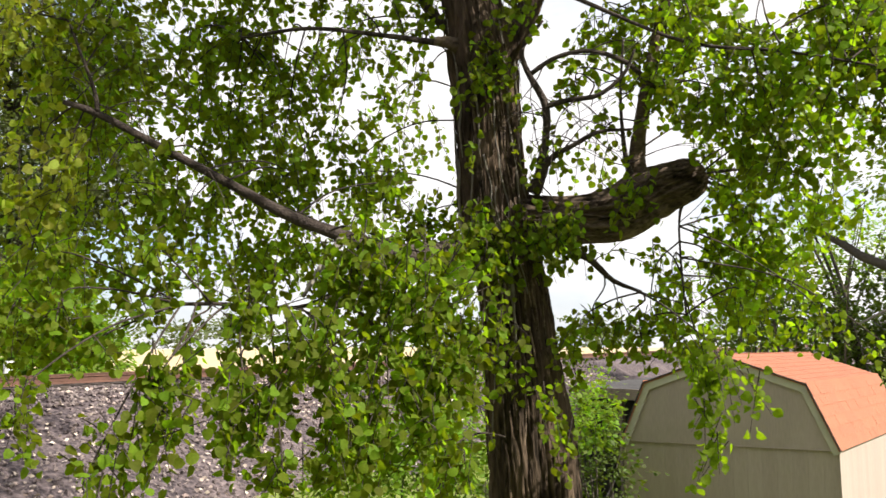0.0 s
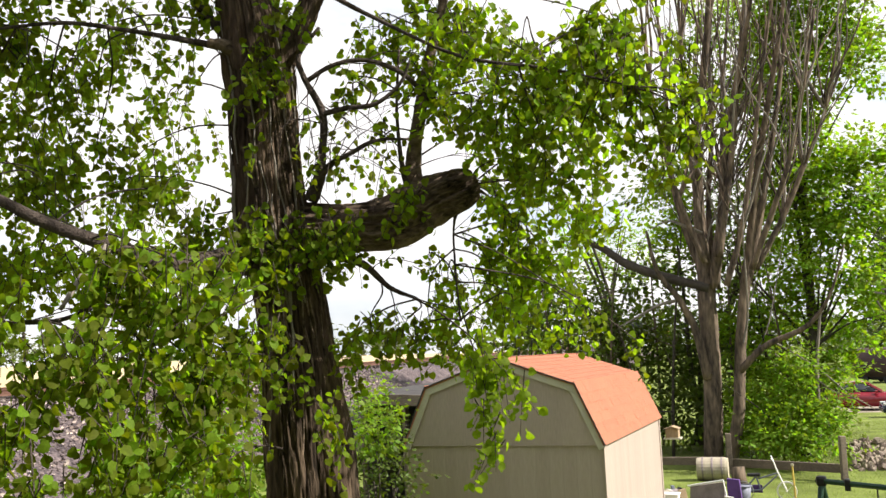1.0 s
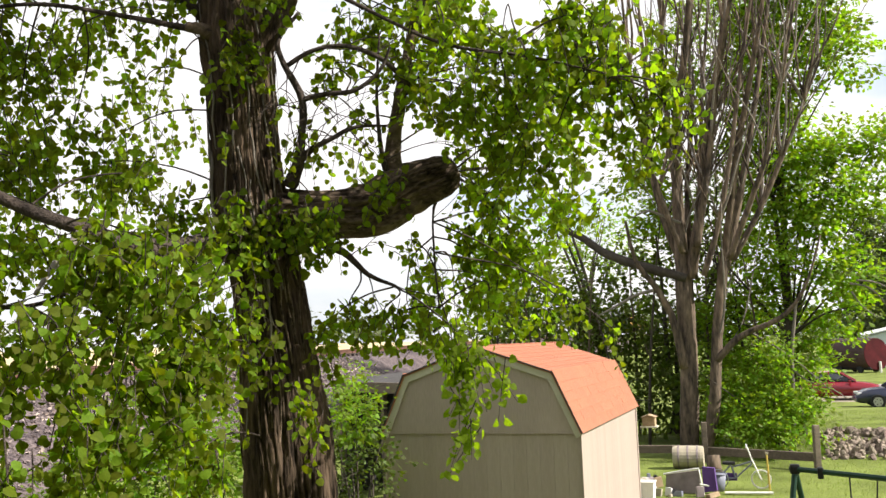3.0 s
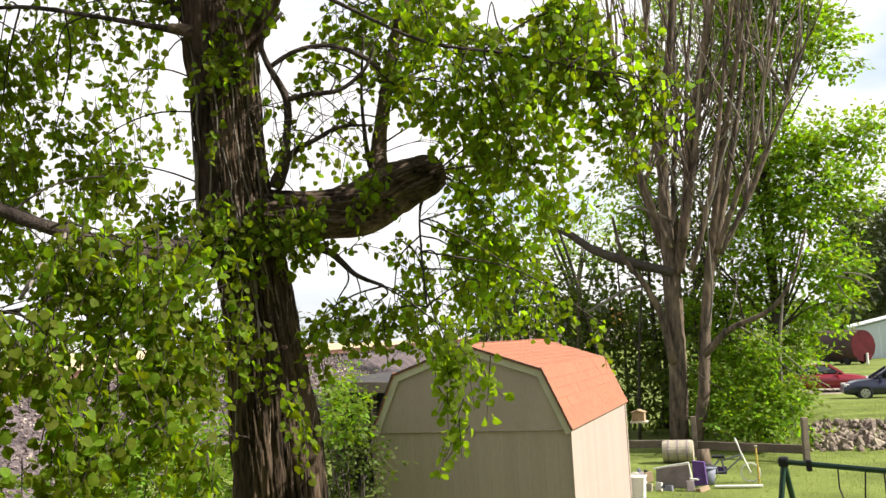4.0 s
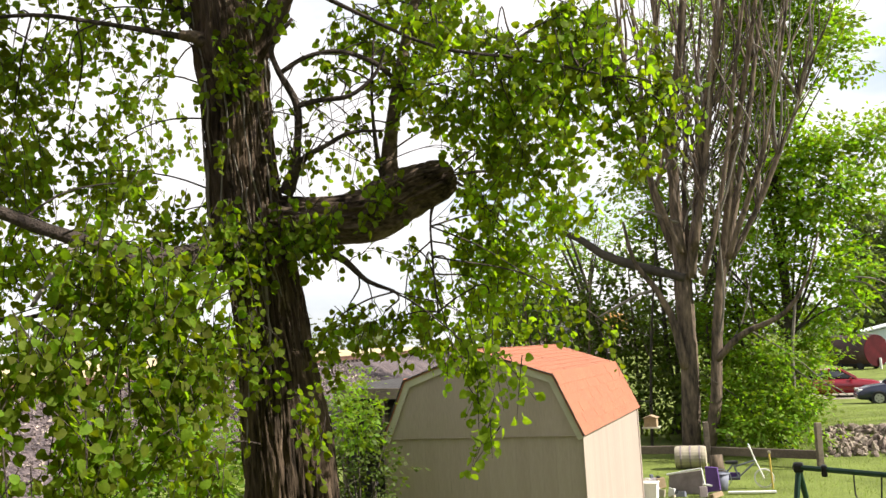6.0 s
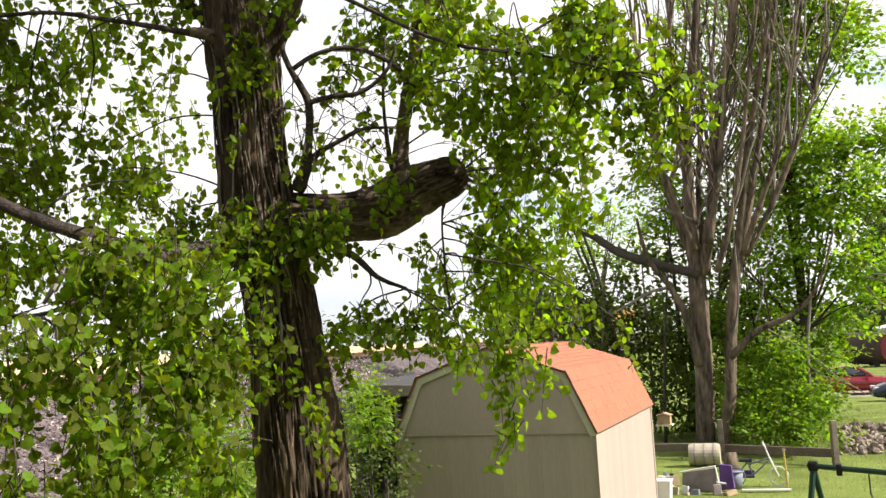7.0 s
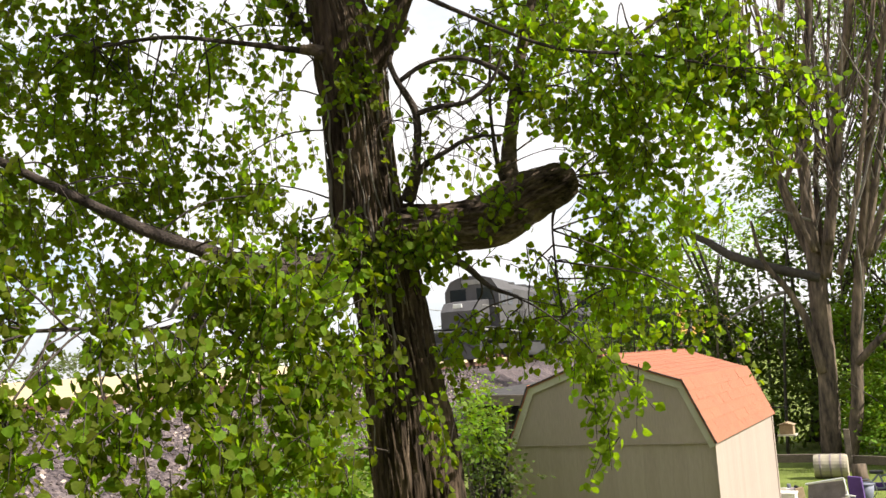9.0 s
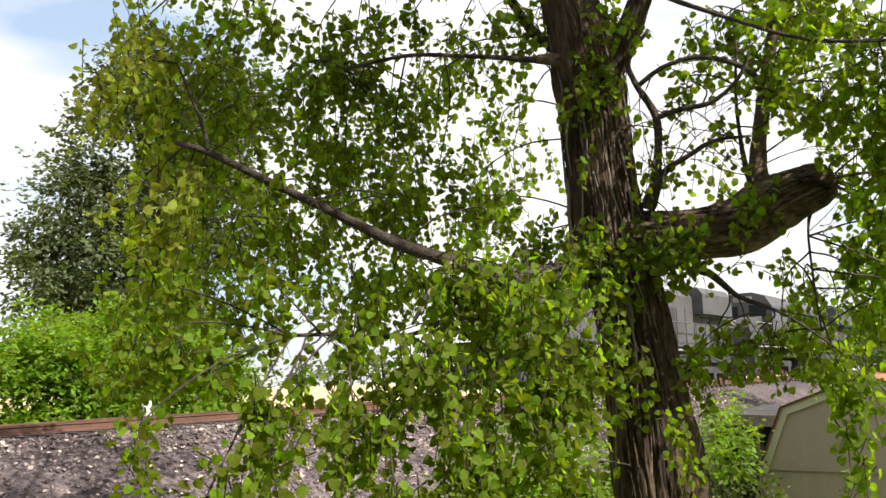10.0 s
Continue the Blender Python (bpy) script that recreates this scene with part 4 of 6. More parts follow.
def build_connecting_branches():
    """Thin branches that carry the boughs, from the nearest point of a limb."""
    bones = []
    for ln in [TRUNK] + BIG_LIMBS + [LEFT_LIMB] + TWIGS + MORE_TWIGS:
        pts, radii = smooth_line([(*p, r) for p, r in ln] if len(ln[0]) == 2 else ln, 3)
        bones += [Vector(p) for p in pts]
    rng = random.Random(3)
    for group in (BOUGHS_FAR_LEFT, BOUGHS_LEFT, BOUGHS_LOW, BOUGHS_TIP, BOUGHS_MID, BOUGHS_RIGHT, BOUGHS_FAR_RIGHT, BOUGHS_ABOVE_VIEW, BOUGHS_BACK, BOUGHS_BEYOND, BOUGHS_BACK_RIGHT, BOUGHS_JOINT, BOUGHS_BACKLIT, HANGING):
        for c, rh, rv, n in (group if group is not HANGING else group[:1]):
            c = Vector(c)
            above = [b for b in bones if b.z > c.z - 0.25]
            near = min(above, key=lambda b: (b - c).length + rng.uniform(0, 0.3))
            top = c + Vector((0, 0, rv * 0.6))
            mid = near.lerp(top, 0.5) + Vector((rng.uniform(-0.08, 0.08), rng.uniform(-0.08, 0.08), 0.16 * (top - near).length * 0.5))
            end = c + Vector((rng.uniform(-0.3, 0.3) * rh, rng.uniform(-0.3, 0.3) * rh, -rv * 0.5))
            limb("branchlet", local([(near, 0.008), (mid, 0.007), (top, 0.005), (end, 0.003)]), BARK_TWIG, TREE, 5, steps=5)


build_connecting_branches()


def build_fine_twigs():
    """The net of fine bare twigs between the limbs."""
    rng = random.Random(31)
    lines = []
    for tw in TWIGS + MORE_TWIGS + [BIG_LIMBS[2], LEFT_LIMB]:
        pts, radii = smooth_line(local(tw), 4)
        for rep in range(1):
            for i in range(2, len(pts) - 1, 3):
                r = min(0.006, radii[i] * 0.4)
                d = Vector((rng.gauss(0, 0.7), rng.gauss(0, 0.5), rng.gauss(0.25, 0.6))).normalized()
                q = Vector(pts[i])
                length = rng.uniform(0.35, 0.85)
                nodes = [(*q, r)]
                for s in range(1, 6):
                    d = (d + Vector((rng.gauss(0, 0.3), rng.gauss(0, 0.3), -0.12 + rng.gauss(0, 0.15)))).normalized()
                    q = q + d * length / 5
                    nodes.append((*q, max(0.0022, r * (1 - s / 6))))
                lines.append(nodes)
                e = Vector(nodes[2][:3])
                dd = (d + Vector((rng.gauss(0, 0.6), rng.gauss(0, 0.5), rng.gauss(0.1, 0.4)))).normalized() * rng.uniform(0.2, 0.45)
                lines.append([(*e, 0.0035), (*(e + dd * 0.5), 0.003), (*(e + dd + Vector((0, 0, -0.07))), 0.002)])
    vs, fs = [], []
    for ln in lines:
        pts, radii = smooth_line(ln, 3)
        v, f = tube_data(pts, radii, 4, 0)
        o = len(vs)
        vs += v
        fs += [tuple(o + j for j in q) for q in f]
    tagged(part("twig_net", mesh_of("twig_net", vs, fs, BARK_TWIG, True), BARK_TWIG, TREE, "net of fine dark twigs"), kind="stuff")


build_fine_twigs()


def build_shading_crown():
    """Unseen crown high over the yard, added to block sky light and cast dapples."""
    rng = np.random.default_rng(91)
    base = np.array(TREE_BASE)
    lobes = [((-0.6, -7.6, 8.6), 1.5, 0.9, 2400), ((1.2, -6.9, 8.0), 1.2, 0.8, 1900), ((-2.6, -7.4, 8.2), 1.5, 0.9, 2200), ((0.3, -8.6, 8.4), 1.2, 0.8, 1700), ((-1.4, -5.9, 9.2), 1.4, 1.0, 1900),
             ((1.0, -7.9, 9.6), 1.3, 0.9, 1900), ((-0.7, -7.2, 10.4), 1.6, 1.0, 2200), ((2.3, -8.0, 8.5), 0.9, 0.7, 1000), ((-3.9, -8.4, 7.9), 1.0, 0.7, 1000),
             ((-5.2, -7.8, 8.9), 1.2, 0.8, 1000), ((-6.6, -6.4, 9.3), 1.2, 0.8, 900), ((-5.2, -5.0, 9.4), 1.2, 0.8, 1000), ((-4.0, -3.6, 9.7), 1.2, 0.8, 900), ((-6.9, -8.7, 9.5), 1.1, 0.7, 800), ((-0.5, -4.6, 9.8), 1.2, 0.8, 900), ((1.3, -4.5, 9.6), 1.1, 0.8, 800), ((-2.6, -4.8, 9.8), 1.2, 0.8, 900)]
    local_lobes = [(np.array(c) - base, a, b, n) for c, a, b, n in lobes]
    tagged(part("crown", crown_mesh("crown", rng, local_lobes, 0.10, LEAF, 22, 0.2), LEAF, TREE), kind="stuff")
    starts = [((-0.59, -7.82, 7.87), 0.09), ((0.42, -7.10, 7.13), 0.05)]
    for i, (c, a, b, n) in enumerate(lobes):
        p, r = starts[1 if i in (1, 7) else 0]
        mid = [(u + v) / 2 for u, v in zip(p, c)]
        limb("branch", local([(p, r), ((mid[0], mid[1], mid[2] + 0.15), r * 0.7), (c, r * 0.3)]), BARK_TWIG, TREE, 7)


build_shading_crown()


# ---- woods, bushes and far trees ----
def grow(pts0, rng, levels, out, spread=0.5, up=0.75):
    """Adds side shoots to a line of (x, y, z, r) nodes."""
    for lv in range(levels):
        nxt = []
        for ln in pts0:
            for _ in range(rng.randint(2, 4)):
                i = rng.randint(len(ln) // 3, len(ln) - 2)
                p = Vector(ln[i][:3])
                r = ln[i][3] * 0.5
                if r < 0.006:
                    continue
                d = Vector((rng.gauss(0, spread), rng.gauss(0, spread), up + rng.gauss(0, 0.2))).normalized()
                length = min(4.0, 45 * r) * rng.uniform(0.6, 1.1)
                nodes = [(*p, r)]
                q = p.copy()
                for s in range(1, 5):
                    d = (d + Vector((rng.gauss(0, 0.12), rng.gauss(0, 0.12), 0.14))).normalized()
                    q = q + d * length / 4
                    nodes.append((*q, max(0.004, r * (1 - s / 4.6))))
                nxt.append(nodes)
        out += nxt
        pts0 = nxt


def merge_limbs(name, lines, material, parent, segs=6, label="", kind=""):
    vs, fs = [], []
    for ln in lines:
        pts, radii = smooth_line(ln, 3)
        v, f = tube_data(pts, radii, segs, 0.15)
        o = len(vs)
        vs += v
        fs += [tuple(o + j for j in q) for q in f]
    return tagged(part(name, mesh_of(name, vs, fs, material, True), material, parent, label), kind=kind)


def rel(nodes, base):
    return [(p[0] - base[0], p[1] - base[1], p[2] - base[2], r) for p, r in nodes]


def build_bare_tree():
    """The many-stemmed tree with bare upright branches behind the fence."""
    base = (0.05, 12.5, 0)
    t = thing("bare_tree", base, "tall grey many-stemmed tree with bare upright branches", "tree")
    stems = [
        [((-0.10, 12.6, 0), 0.266), ((0.01, 12.39, 1.42), 0.244), ((0.06, 12.46, 2.92), 0.237), ((0.07, 12.43, 4.44), 0.237), ((0.05, 12.44, 5.67), 0.192), ((0.04, 12.37, 7.06), 0.148), ((0.16, 12.21, 9.05), 0.126), ((0.58, 11.90, 11.10), 0.096), ((0.98, 11.23, 13.59), 0.052)],
        [((0.35, 12.3, 0), 0.178), ((0.67, 12.16, 1.42), 0.155), ((0.82, 12.24, 2.88), 0.148), ((1.02, 12.23, 4.36), 0.141), ((1.30, 12.14, 5.83), 0.111), ((1.70, 11.95, 8.01), 0.089), ((2.24, 11.58, 10.11), 0.067), ((2.82, 10.92, 12.47), 0.037)],
        [((-0.04, 12.23, 2.33), 0.126), ((-0.25, 12.12, 3.62), 0.104), ((-0.61, 11.94, 4.47), 0.081), ((-1.08, 11.71, 5.25), 0.059), ((-1.28, 11.56, 6.33), 0.037)],
        [((0.28, 12.34, 4.72), 0.148), ((0.49, 12.16, 5.91), 0.133), ((0.72, 11.96, 6.92), 0.111), ((1.01, 11.63, 8.80), 0.089), ((1.64, 11.09, 10.97), 0.067), ((2.12, 10.47, 12.74), 0.037)],
        [((0.05, 12.60, 5.06), 0.111), ((-0.37, 12.52, 6.34), 0.096), ((-0.65, 12.28, 8.23), 0.074), ((-0.57, 11.88, 10.34), 0.052), ((-0.54, 11.10, 12.93), 0.030)],
        [((0.80, 12.13, 2.52), 0.096), ((1.48, 11.99, 3.14), 0.081), ((2.49, 11.84, 3.58), 0.063), ((3.10, 11.72, 4.32), 0.037), ((3.54, 11.63, 5.56), 0.022)],
        # the upright fan over the fork
        [((0.17, 11.70, 5.37), 0.085), ((-0.34, 11.40, 7.06), 0.072), ((-0.61, 11.10, 8.57), 0.059), ((-0.78, 10.80, 10.21), 0.045), ((-0.84, 10.50, 12.13), 0.032)],
        [((0.15, 12.20, 5.41), 0.085), ((-0.02, 12.20, 7.60), 0.072), ((-0.11, 12.20, 9.51), 0.059), ((-0.10, 12.20, 11.44), 0.045), ((-0.05, 12.20, 13.55), 0.032)],
        [((0.22, 12.70, 5.44), 0.085), ((0.24, 13.00, 7.37), 0.072), ((0.45, 13.30, 9.35), 0.059), ((0.49, 13.60, 11.42), 0.045), ((0.77, 13.90, 14.03), 0.032)],
        [((0.49, 11.95, 5.51), 0.115), ((0.81, 11.80, 6.97), 0.097), ((1.08, 11.65, 8.28), 0.079), ((1.37, 11.50, 10.03), 0.062), ((1.78, 11.35, 12.67), 0.044)],
        [((1.15, 12.45, 4.88), 0.115), ((1.66, 12.60, 6.99), 0.097), ((2.01, 12.75, 8.52), 0.079), ((2.40, 12.90, 10.55), 0.062), ((2.88, 13.05, 13.08), 0.044)],
        [((1.32, 11.70, 5.11), 0.085), ((1.94, 11.40, 6.49), 0.072), ((2.45, 11.10, 7.69), 0.059), ((2.90, 10.80, 9.30), 0.045), ((3.36, 10.50, 11.29), 0.032)],
        [((1.38, 12.20, 5.14), 0.085), ((2.14, 12.20, 6.42), 0.072), ((2.76, 12.20, 7.70), 0.059), ((3.40, 12.20, 9.12), 0.045), ((3.84, 12.20, 10.87), 0.032)],
        [((0.32, 12.70, 5.43), 0.085), ((0.62, 13.00, 7.65), 0.067), ((0.79, 13.30, 10.12), 0.050), ((1.23, 13.60, 13.64), 0.032)],
        [((0.64, 11.95, 4.74), 0.085), ((1.14, 11.80, 6.18), 0.072), ((1.58, 11.65, 8.06), 0.059), ((1.93, 11.50, 9.94), 0.045), ((2.44, 11.35, 12.38), 0.032)],
    ]
    for i, s in enumerate(stems):
        limb("trunk" if i < 2 else "stem", rel(s, base), BARK_GREY, t, 12, 0.16, steps=6)
    limb("dead_branch", rel([((-0.70, 11.92, 4.43), 0.05), ((-1.07, 11.66, 4.34), 0.04), ((-1.58, 11.48, 4.07), 0.035), ((-2.09, 11.28, 3.80), 0.02)], base), BARK_PALE, t, 7, label="pale crooked dead branch")
    limb("dead_branch", rel([((0.13, 11.89, 6.19), 0.04), ((-0.23, 11.62, 6.35), 0.035), ((-0.64, 11.44, 6.52), 0.03), ((-1.07, 11.29, 6.35), 0.015)], base), BARK_PALE, t, 7, label="pale crooked dead branch")
    limb("side_limb", rel([((0.15, 12.23, 4.73), 0.12), ((-1.03, 12.23, 5.13), 0.13), ((-1.94, 12.24, 5.52), 0.12), ((-2.69, 12.22, 6.07), 0.10), ((-3.42, 12.00, 6.44), 0.05)], base), BARK_DARK, t, 8)
    rng = random.Random(17)
    shoots, fine = [], []
    for i in range(170):
        s = stems[rng.choice([0, 1, 3, 3, 4, 6, 7, 8, 9, 10, 11, 12, 12, 13, 14])]
        k = rng.randint(1, len(s) - 2)
        p, r = s[k]
        p = Vector(p) - Vector(base)
        lean = Vector((rng.gauss(0.10, 0.22), rng.gauss(0, 0.2), 1)).normalized()
        r0 = rng.uniform(0.016, 0.045)
        length = rng.uniform(2.5, 6.0)
        q, nodes = p.copy(), [(*p, r0)]
        for j in range(1, 6):
            lean = (lean + Vector((rng.gauss(0, 0.17), rng.gauss(0, 0.17), 0.10))).normalized()
            q = q + lean * length / 5
            nodes.append((*q, max(0.008, r0 * (1 - j / 6))))
        shoots.append(nodes)
    for nodes in shoots:
        limb("upright_branch", nodes, BARK_PALE if rng.random() < 0.35 else BARK_GREY, t, 6, 0.12, steps=3)
    grow(shoots, rng, 2, fine, 0.35, 0.8)
    merge_limbs("twig_spray", fine, BARK_GREY, t, 4, "fine bare twigs", "stuff")


build_bare_tree()


def build_saplings():
    """Thin bare saplings in the shade behind the shed."""
    rng = random.Random(23)
    for k in range(26):
        x, y = rng.uniform(-7.5, 2.0), rng.uniform(14.5, 22)
        t = thing("sapling", (x, y, 0), "thin bare grey-brown sapling in the woods behind the shed", "sapling", "saplings behind the shed")
        h = rng.uniform(4.0, 7.5)
        lean = rng.uniform(-0.8, 0.8)
        main = [(0, 0, -0.05, 0.05), (lean * 0.2, 0.1, h * 0.35, 0.04), (lean * 0.6, 0.0, h * 0.7, 0.026), (lean, 0.1, h, 0.008)]
        limb("stem", main, BARK_GREY if k % 2 else BARK_DARK, t, 6, 0.15)
        fine = []
        pts, radii = smooth_line(main, 4)
        grow([[(*q, r) for q, r in zip(pts, radii)]] * 3, rng, 2, fine, 0.55, 0.55)
        merge_limbs("twig_spray", fine, BARK_GREY, t, 4, kind="stuff")


build_saplings()


def broadleaf(name, base, height, lobes, leaf, material, label, seed, stems=3, bark=None, r0=0.16, clump=9, spread=0.22):
    """A tree with tapered stems, limbs to each lobe, and a crown of separate leaves."""
    t = thing(name, base, label, "tree" if height > 2.5 else "bush")
    rng = np.random.default_rng(seed)
    lobes = [(np.array(c, float) - np.array(base), a, b, n) for c, a, b, n in lobes]
    pr = random.Random(seed)
    part("crown", crown_mesh("crown", rng, lobes, leaf, material, clump, spread), material, t)
    top = max(lobes, key=lambda q: q[0][2])[0]
    main = []
    for s in range(stems):
        tx, ty = top[0] * 0.8 + pr.gauss(0, 0.3) * s, top[1] * 0.8 + pr.gauss(0, 0.3) * s
        main.append([(0.25 * s * pr.uniform(-1, 1), 0.25 * s * pr.uniform(-1, 1), -0.1, r0), (tx * 0.15, ty * 0.15, height * 0.25, r0 * 0.8), (tx * 0.5, ty * 0.5, height * 0.6, r0 * 0.5), (tx, ty, height * 0.92, r0 * 0.15)])
        limb("trunk", main[-1], bark or BARK_DARK, t, 8, 0.15)
    for c, a, b, n in lobes:
        ln = main[pr.randrange(stems)]
        k = min(range(len(ln)), key=lambda i: abs(ln[i][2] - c[2] * 0.6))
        p = Vector(ln[k][:3])
        e = Vector(c)
        limb("limb", [(*p, r0 * 0.35), (*(p.lerp(e, 0.5) + Vector((0, 0, 0.2 * pr.random()))), r0 * 0.2), (*e, r0 * 0.08)], bark or BARK_DARK, t, 5, 0.1, steps=3)
    return t


# green trees beyond the bare one
broadleaf("maple_tree", (2.6, 15.5, 0), 12.0,
          [((3.90, 14.60, 13.45), 1.29, 1.03, 2745), ((2.65, 15.10, 13.73), 1.10, 0.88, 2064), ((2.82, 15.60, 12.29), 1.11, 0.89, 2098), ((4.00, 16.10, 12.05), 0.98, 0.79, 1702), ((4.54, 14.60, 10.74), 0.62, 0.50, 835),
           ((2.06, 15.10, 10.79), 0.94, 0.75, 1573), ((3.04, 15.60, 10.32), 0.71, 0.57, 998), ((2.34, 16.10, 9.06), 1.12, 0.90, 2138), ((3.31, 14.60, 8.05), 0.75, 0.60, 1090), ((4.17, 15.10, 8.27), 0.63, 0.51, 851),
           ((5.09, 15.60, 8.32), 0.53, 0.42, 672), ((5.67, 16.10, 8.58), 0.40, 0.32, 488), ((3.57, 14.60, 6.79), 1.11, 0.89, 2108), ((4.83, 15.10, 6.71), 0.67, 0.53, 919), ((2.44, 15.60, 7.23), 1.09, 0.88, 2046),
           ((1.78, 16.10, 5.64), 0.96, 0.77, 1167), ((3.12, 14.60, 5.15), 1.11, 0.89, 1517), ((4.27, 15.10, 4.76), 0.82, 0.65, 899), ((1.89, 15.60, 3.82), 0.93, 0.75, 1118), ((3.33, 16.10, 3.39), 0.93, 0.74, 1112),
           ((4.38, 14.60, 3.85), 0.55, 0.44, 507), ((1.29, 15.10, 2.21), 0.99, 0.80, 1247), ((2.28, 15.60, 2.14), 0.84, 0.68, 950), ((3.13, 16.10, 2.08), 0.56, 0.45, 514), ((1.90, 14.60, 1.01), 0.82, 0.65, 898),
           ((0.92, 15.10, 0.70), 0.76, 0.61, 810), ((0.57, 15.60, 3.58), 0.87, 0.70, 995), ((-0.91, 16.10, 6.88), 0.75, 0.60, 1083), ((-1.26, 14.60, 8.14), 0.72, 0.57, 1018),
           ((1.18, 16.20, 13.15), 0.98, 0.78, 959), ((0.41, 16.20, 11.27), 0.89, 0.71, 797), ((2.02, 16.20, 12.99), 0.88, 0.70, 776), ((-0.06, 16.20, 13.02), 0.81, 0.65, 661)],
          0.16, LEAF_MAPLE, "tall fresh-green maple standing behind the fence", 21, 3, r0=0.13, clump=30, spread=0.26)
MAPLE = bpy.data.objects["maple_tree"]
for nodes in [
    [((1.56, 12.90, 3.28), 0.028), ((2.18, 12.90, 2.87), 0.024), ((2.77, 12.90, 2.40), 0.020), ((3.22, 12.90, 1.95), 0.015), ((3.68, 12.90, 1.45), 0.011)],
    [((4.19, 13.40, 4.41), 0.028), ((4.62, 13.40, 4.28), 0.022), ((4.93, 13.40, 3.96), 0.017), ((5.09, 13.40, 3.56), 0.011)],
    [((4.36, 13.40, 4.48), 0.028), ((4.77, 13.40, 4.41), 0.022), ((5.09, 13.40, 4.22), 0.017), ((5.28, 13.40, 3.82), 0.011)],
    [((4.22, 13.40, 4.19), 0.028), ((4.44, 13.40, 3.80), 0.020), ((4.81, 13.40, 3.48), 0.011)],
    [((2.62, 12.90, 2.20), 0.028), ((3.01, 12.90, 1.89), 0.022), ((3.54, 12.90, 1.69), 0.017), ((3.92, 12.90, 1.42), 0.011)],
    [((2.84, 13.40, 3.99), 0.035), ((2.66, 13.40, 2.79), 0.047), ((2.58, 13.40, 1.58), 0.059), ((2.52, 13.40, 0.38), 0.071)],
]:
    limb("dead_branch", rel(nodes, (2.6, 15.5, 0)), BARK_PALE, MAPLE, 7, label="pale bare dead branch")
broadleaf("hedge_bush", (2.1, 13.2, 0), 2.4,
          [((1.96, 12.41, 0.85), 1.0, 0.65, 2300), ((0.94, 12.84, 0.76), 0.7, 0.5, 1000), ((2.56, 12.70, 1.54), 0.6, 0.45, 900), ((1.39, 13.23, 1.65), 0.7, 0.6, 1000), ((2.9, 12.5, 0.9), 0.5, 0.45, 600), ((2.1, 12.9, 2.5), 0.5, 0.5, 600)],
          0.12, LEAF_BUSH, "bright green leafy bush by the fence", 22, 4, r0=0.04, clump=18, spread=0.2)
broadleaf("woodland_tree", (-3.5, 20.0, 0), 9.0,
          [((-5.80, 18.78, 4.72), 1.5, 1.1, 1819), ((-3.74, 19.32, 3.79), 1.4, 1.0, 1819), ((-2.10, 18.61, 2.92), 1.2, 1.2, 1819), ((-7.15, 19.45, 3.59), 1.2, 0.8, 1120), ((-4.38, 18.14, 2.28), 1.3, 0.7, 1190)],
          0.19, LEAF_DARK, "shady dark green woodland tree behind the shed", 23, 5, r0=0.12, spread=0.35)
broadleaf("woodland_tree", (-1.2, 18.0, 0), 8.0,
          [((-1.38, 16.63, 1.15), 1.2, 0.9, 1680), ((-1.94, 17.57, 5.16), 1.2, 0.8, 909), ((0.68, 16.94, 3.50), 1.2, 1.0, 1400), ((0.84, 16.90, 1.40), 1.1, 0.9, 1330), ((-0.87, 17.78, 2.87), 1.2, 1.0, 1400), ((0.64, 17.81, 6.07), 1.0, 1.0, 1050), ((1.19, 17.58, 8.20), 1.1, 1.1, 909), ((-0.19, 18.52, 7.93), 1.0, 1.2, 630), ((1.74, 17.20, 10.26), 0.9, 1.2, 630), ((0.69, 17.95, 11.16), 0.9, 1.3, 385), ((-1.08, 18.62, 6.30), 1.0, 0.8, 700), ((2.44, 16.71, 12.21), 0.9, 1.1, 420), ((-2.38, 19.19, 8.27), 0.8, 0.7, 182)],
          0.19, LEAF_DARK, "shady dark green woodland tree behind the shed", 24, 5, r0=0.11, spread=0.35)
broadleaf("woodland_tree", (-6.0, 25.0, 0), 9.0,
          [((-9.46, 24.88, 6.38), 1.4, 0.9, 909), ((-7.04, 25.52, 7.20), 1.5, 1.0, 840), ((-4.68, 26.07, 7.27), 1.5, 1.2, 909), ((-9.16, 25.10, 4.16), 1.6, 0.8, 1050)],
          0.20, LEAF_MAPLE, "thin young tree with sparse light green leaves", 25, 4, r0=0.09, spread=0.4)
# dark trees far off on the right
for k, (px, seed2) in enumerate((((14.5, 108.0, -0.3), 31), ((20.0, 102.0, -0.3), 32), ((11.0, 118.0, -0.3), 33), ((26.0, 106.0, -0.3), 34))):
    c = np.array(px)
    broadleaf("spruce_tree", px, 19.0, [(c + (0, 0, 4), 4.4, 2.8, 3400), (c + (0.5, 0, 8), 3.8, 2.6, 3000), (c + (0, 0.3, 12.2), 3.2, 2.6, 2200), (c + (0.2, 0, 15.8), 2.2, 2.2, 1200)],
              0.55, LEAF_FIR, "dark grey-green far tree at the yard's edge", seed2, 1, r0=0.2, spread=0.6)
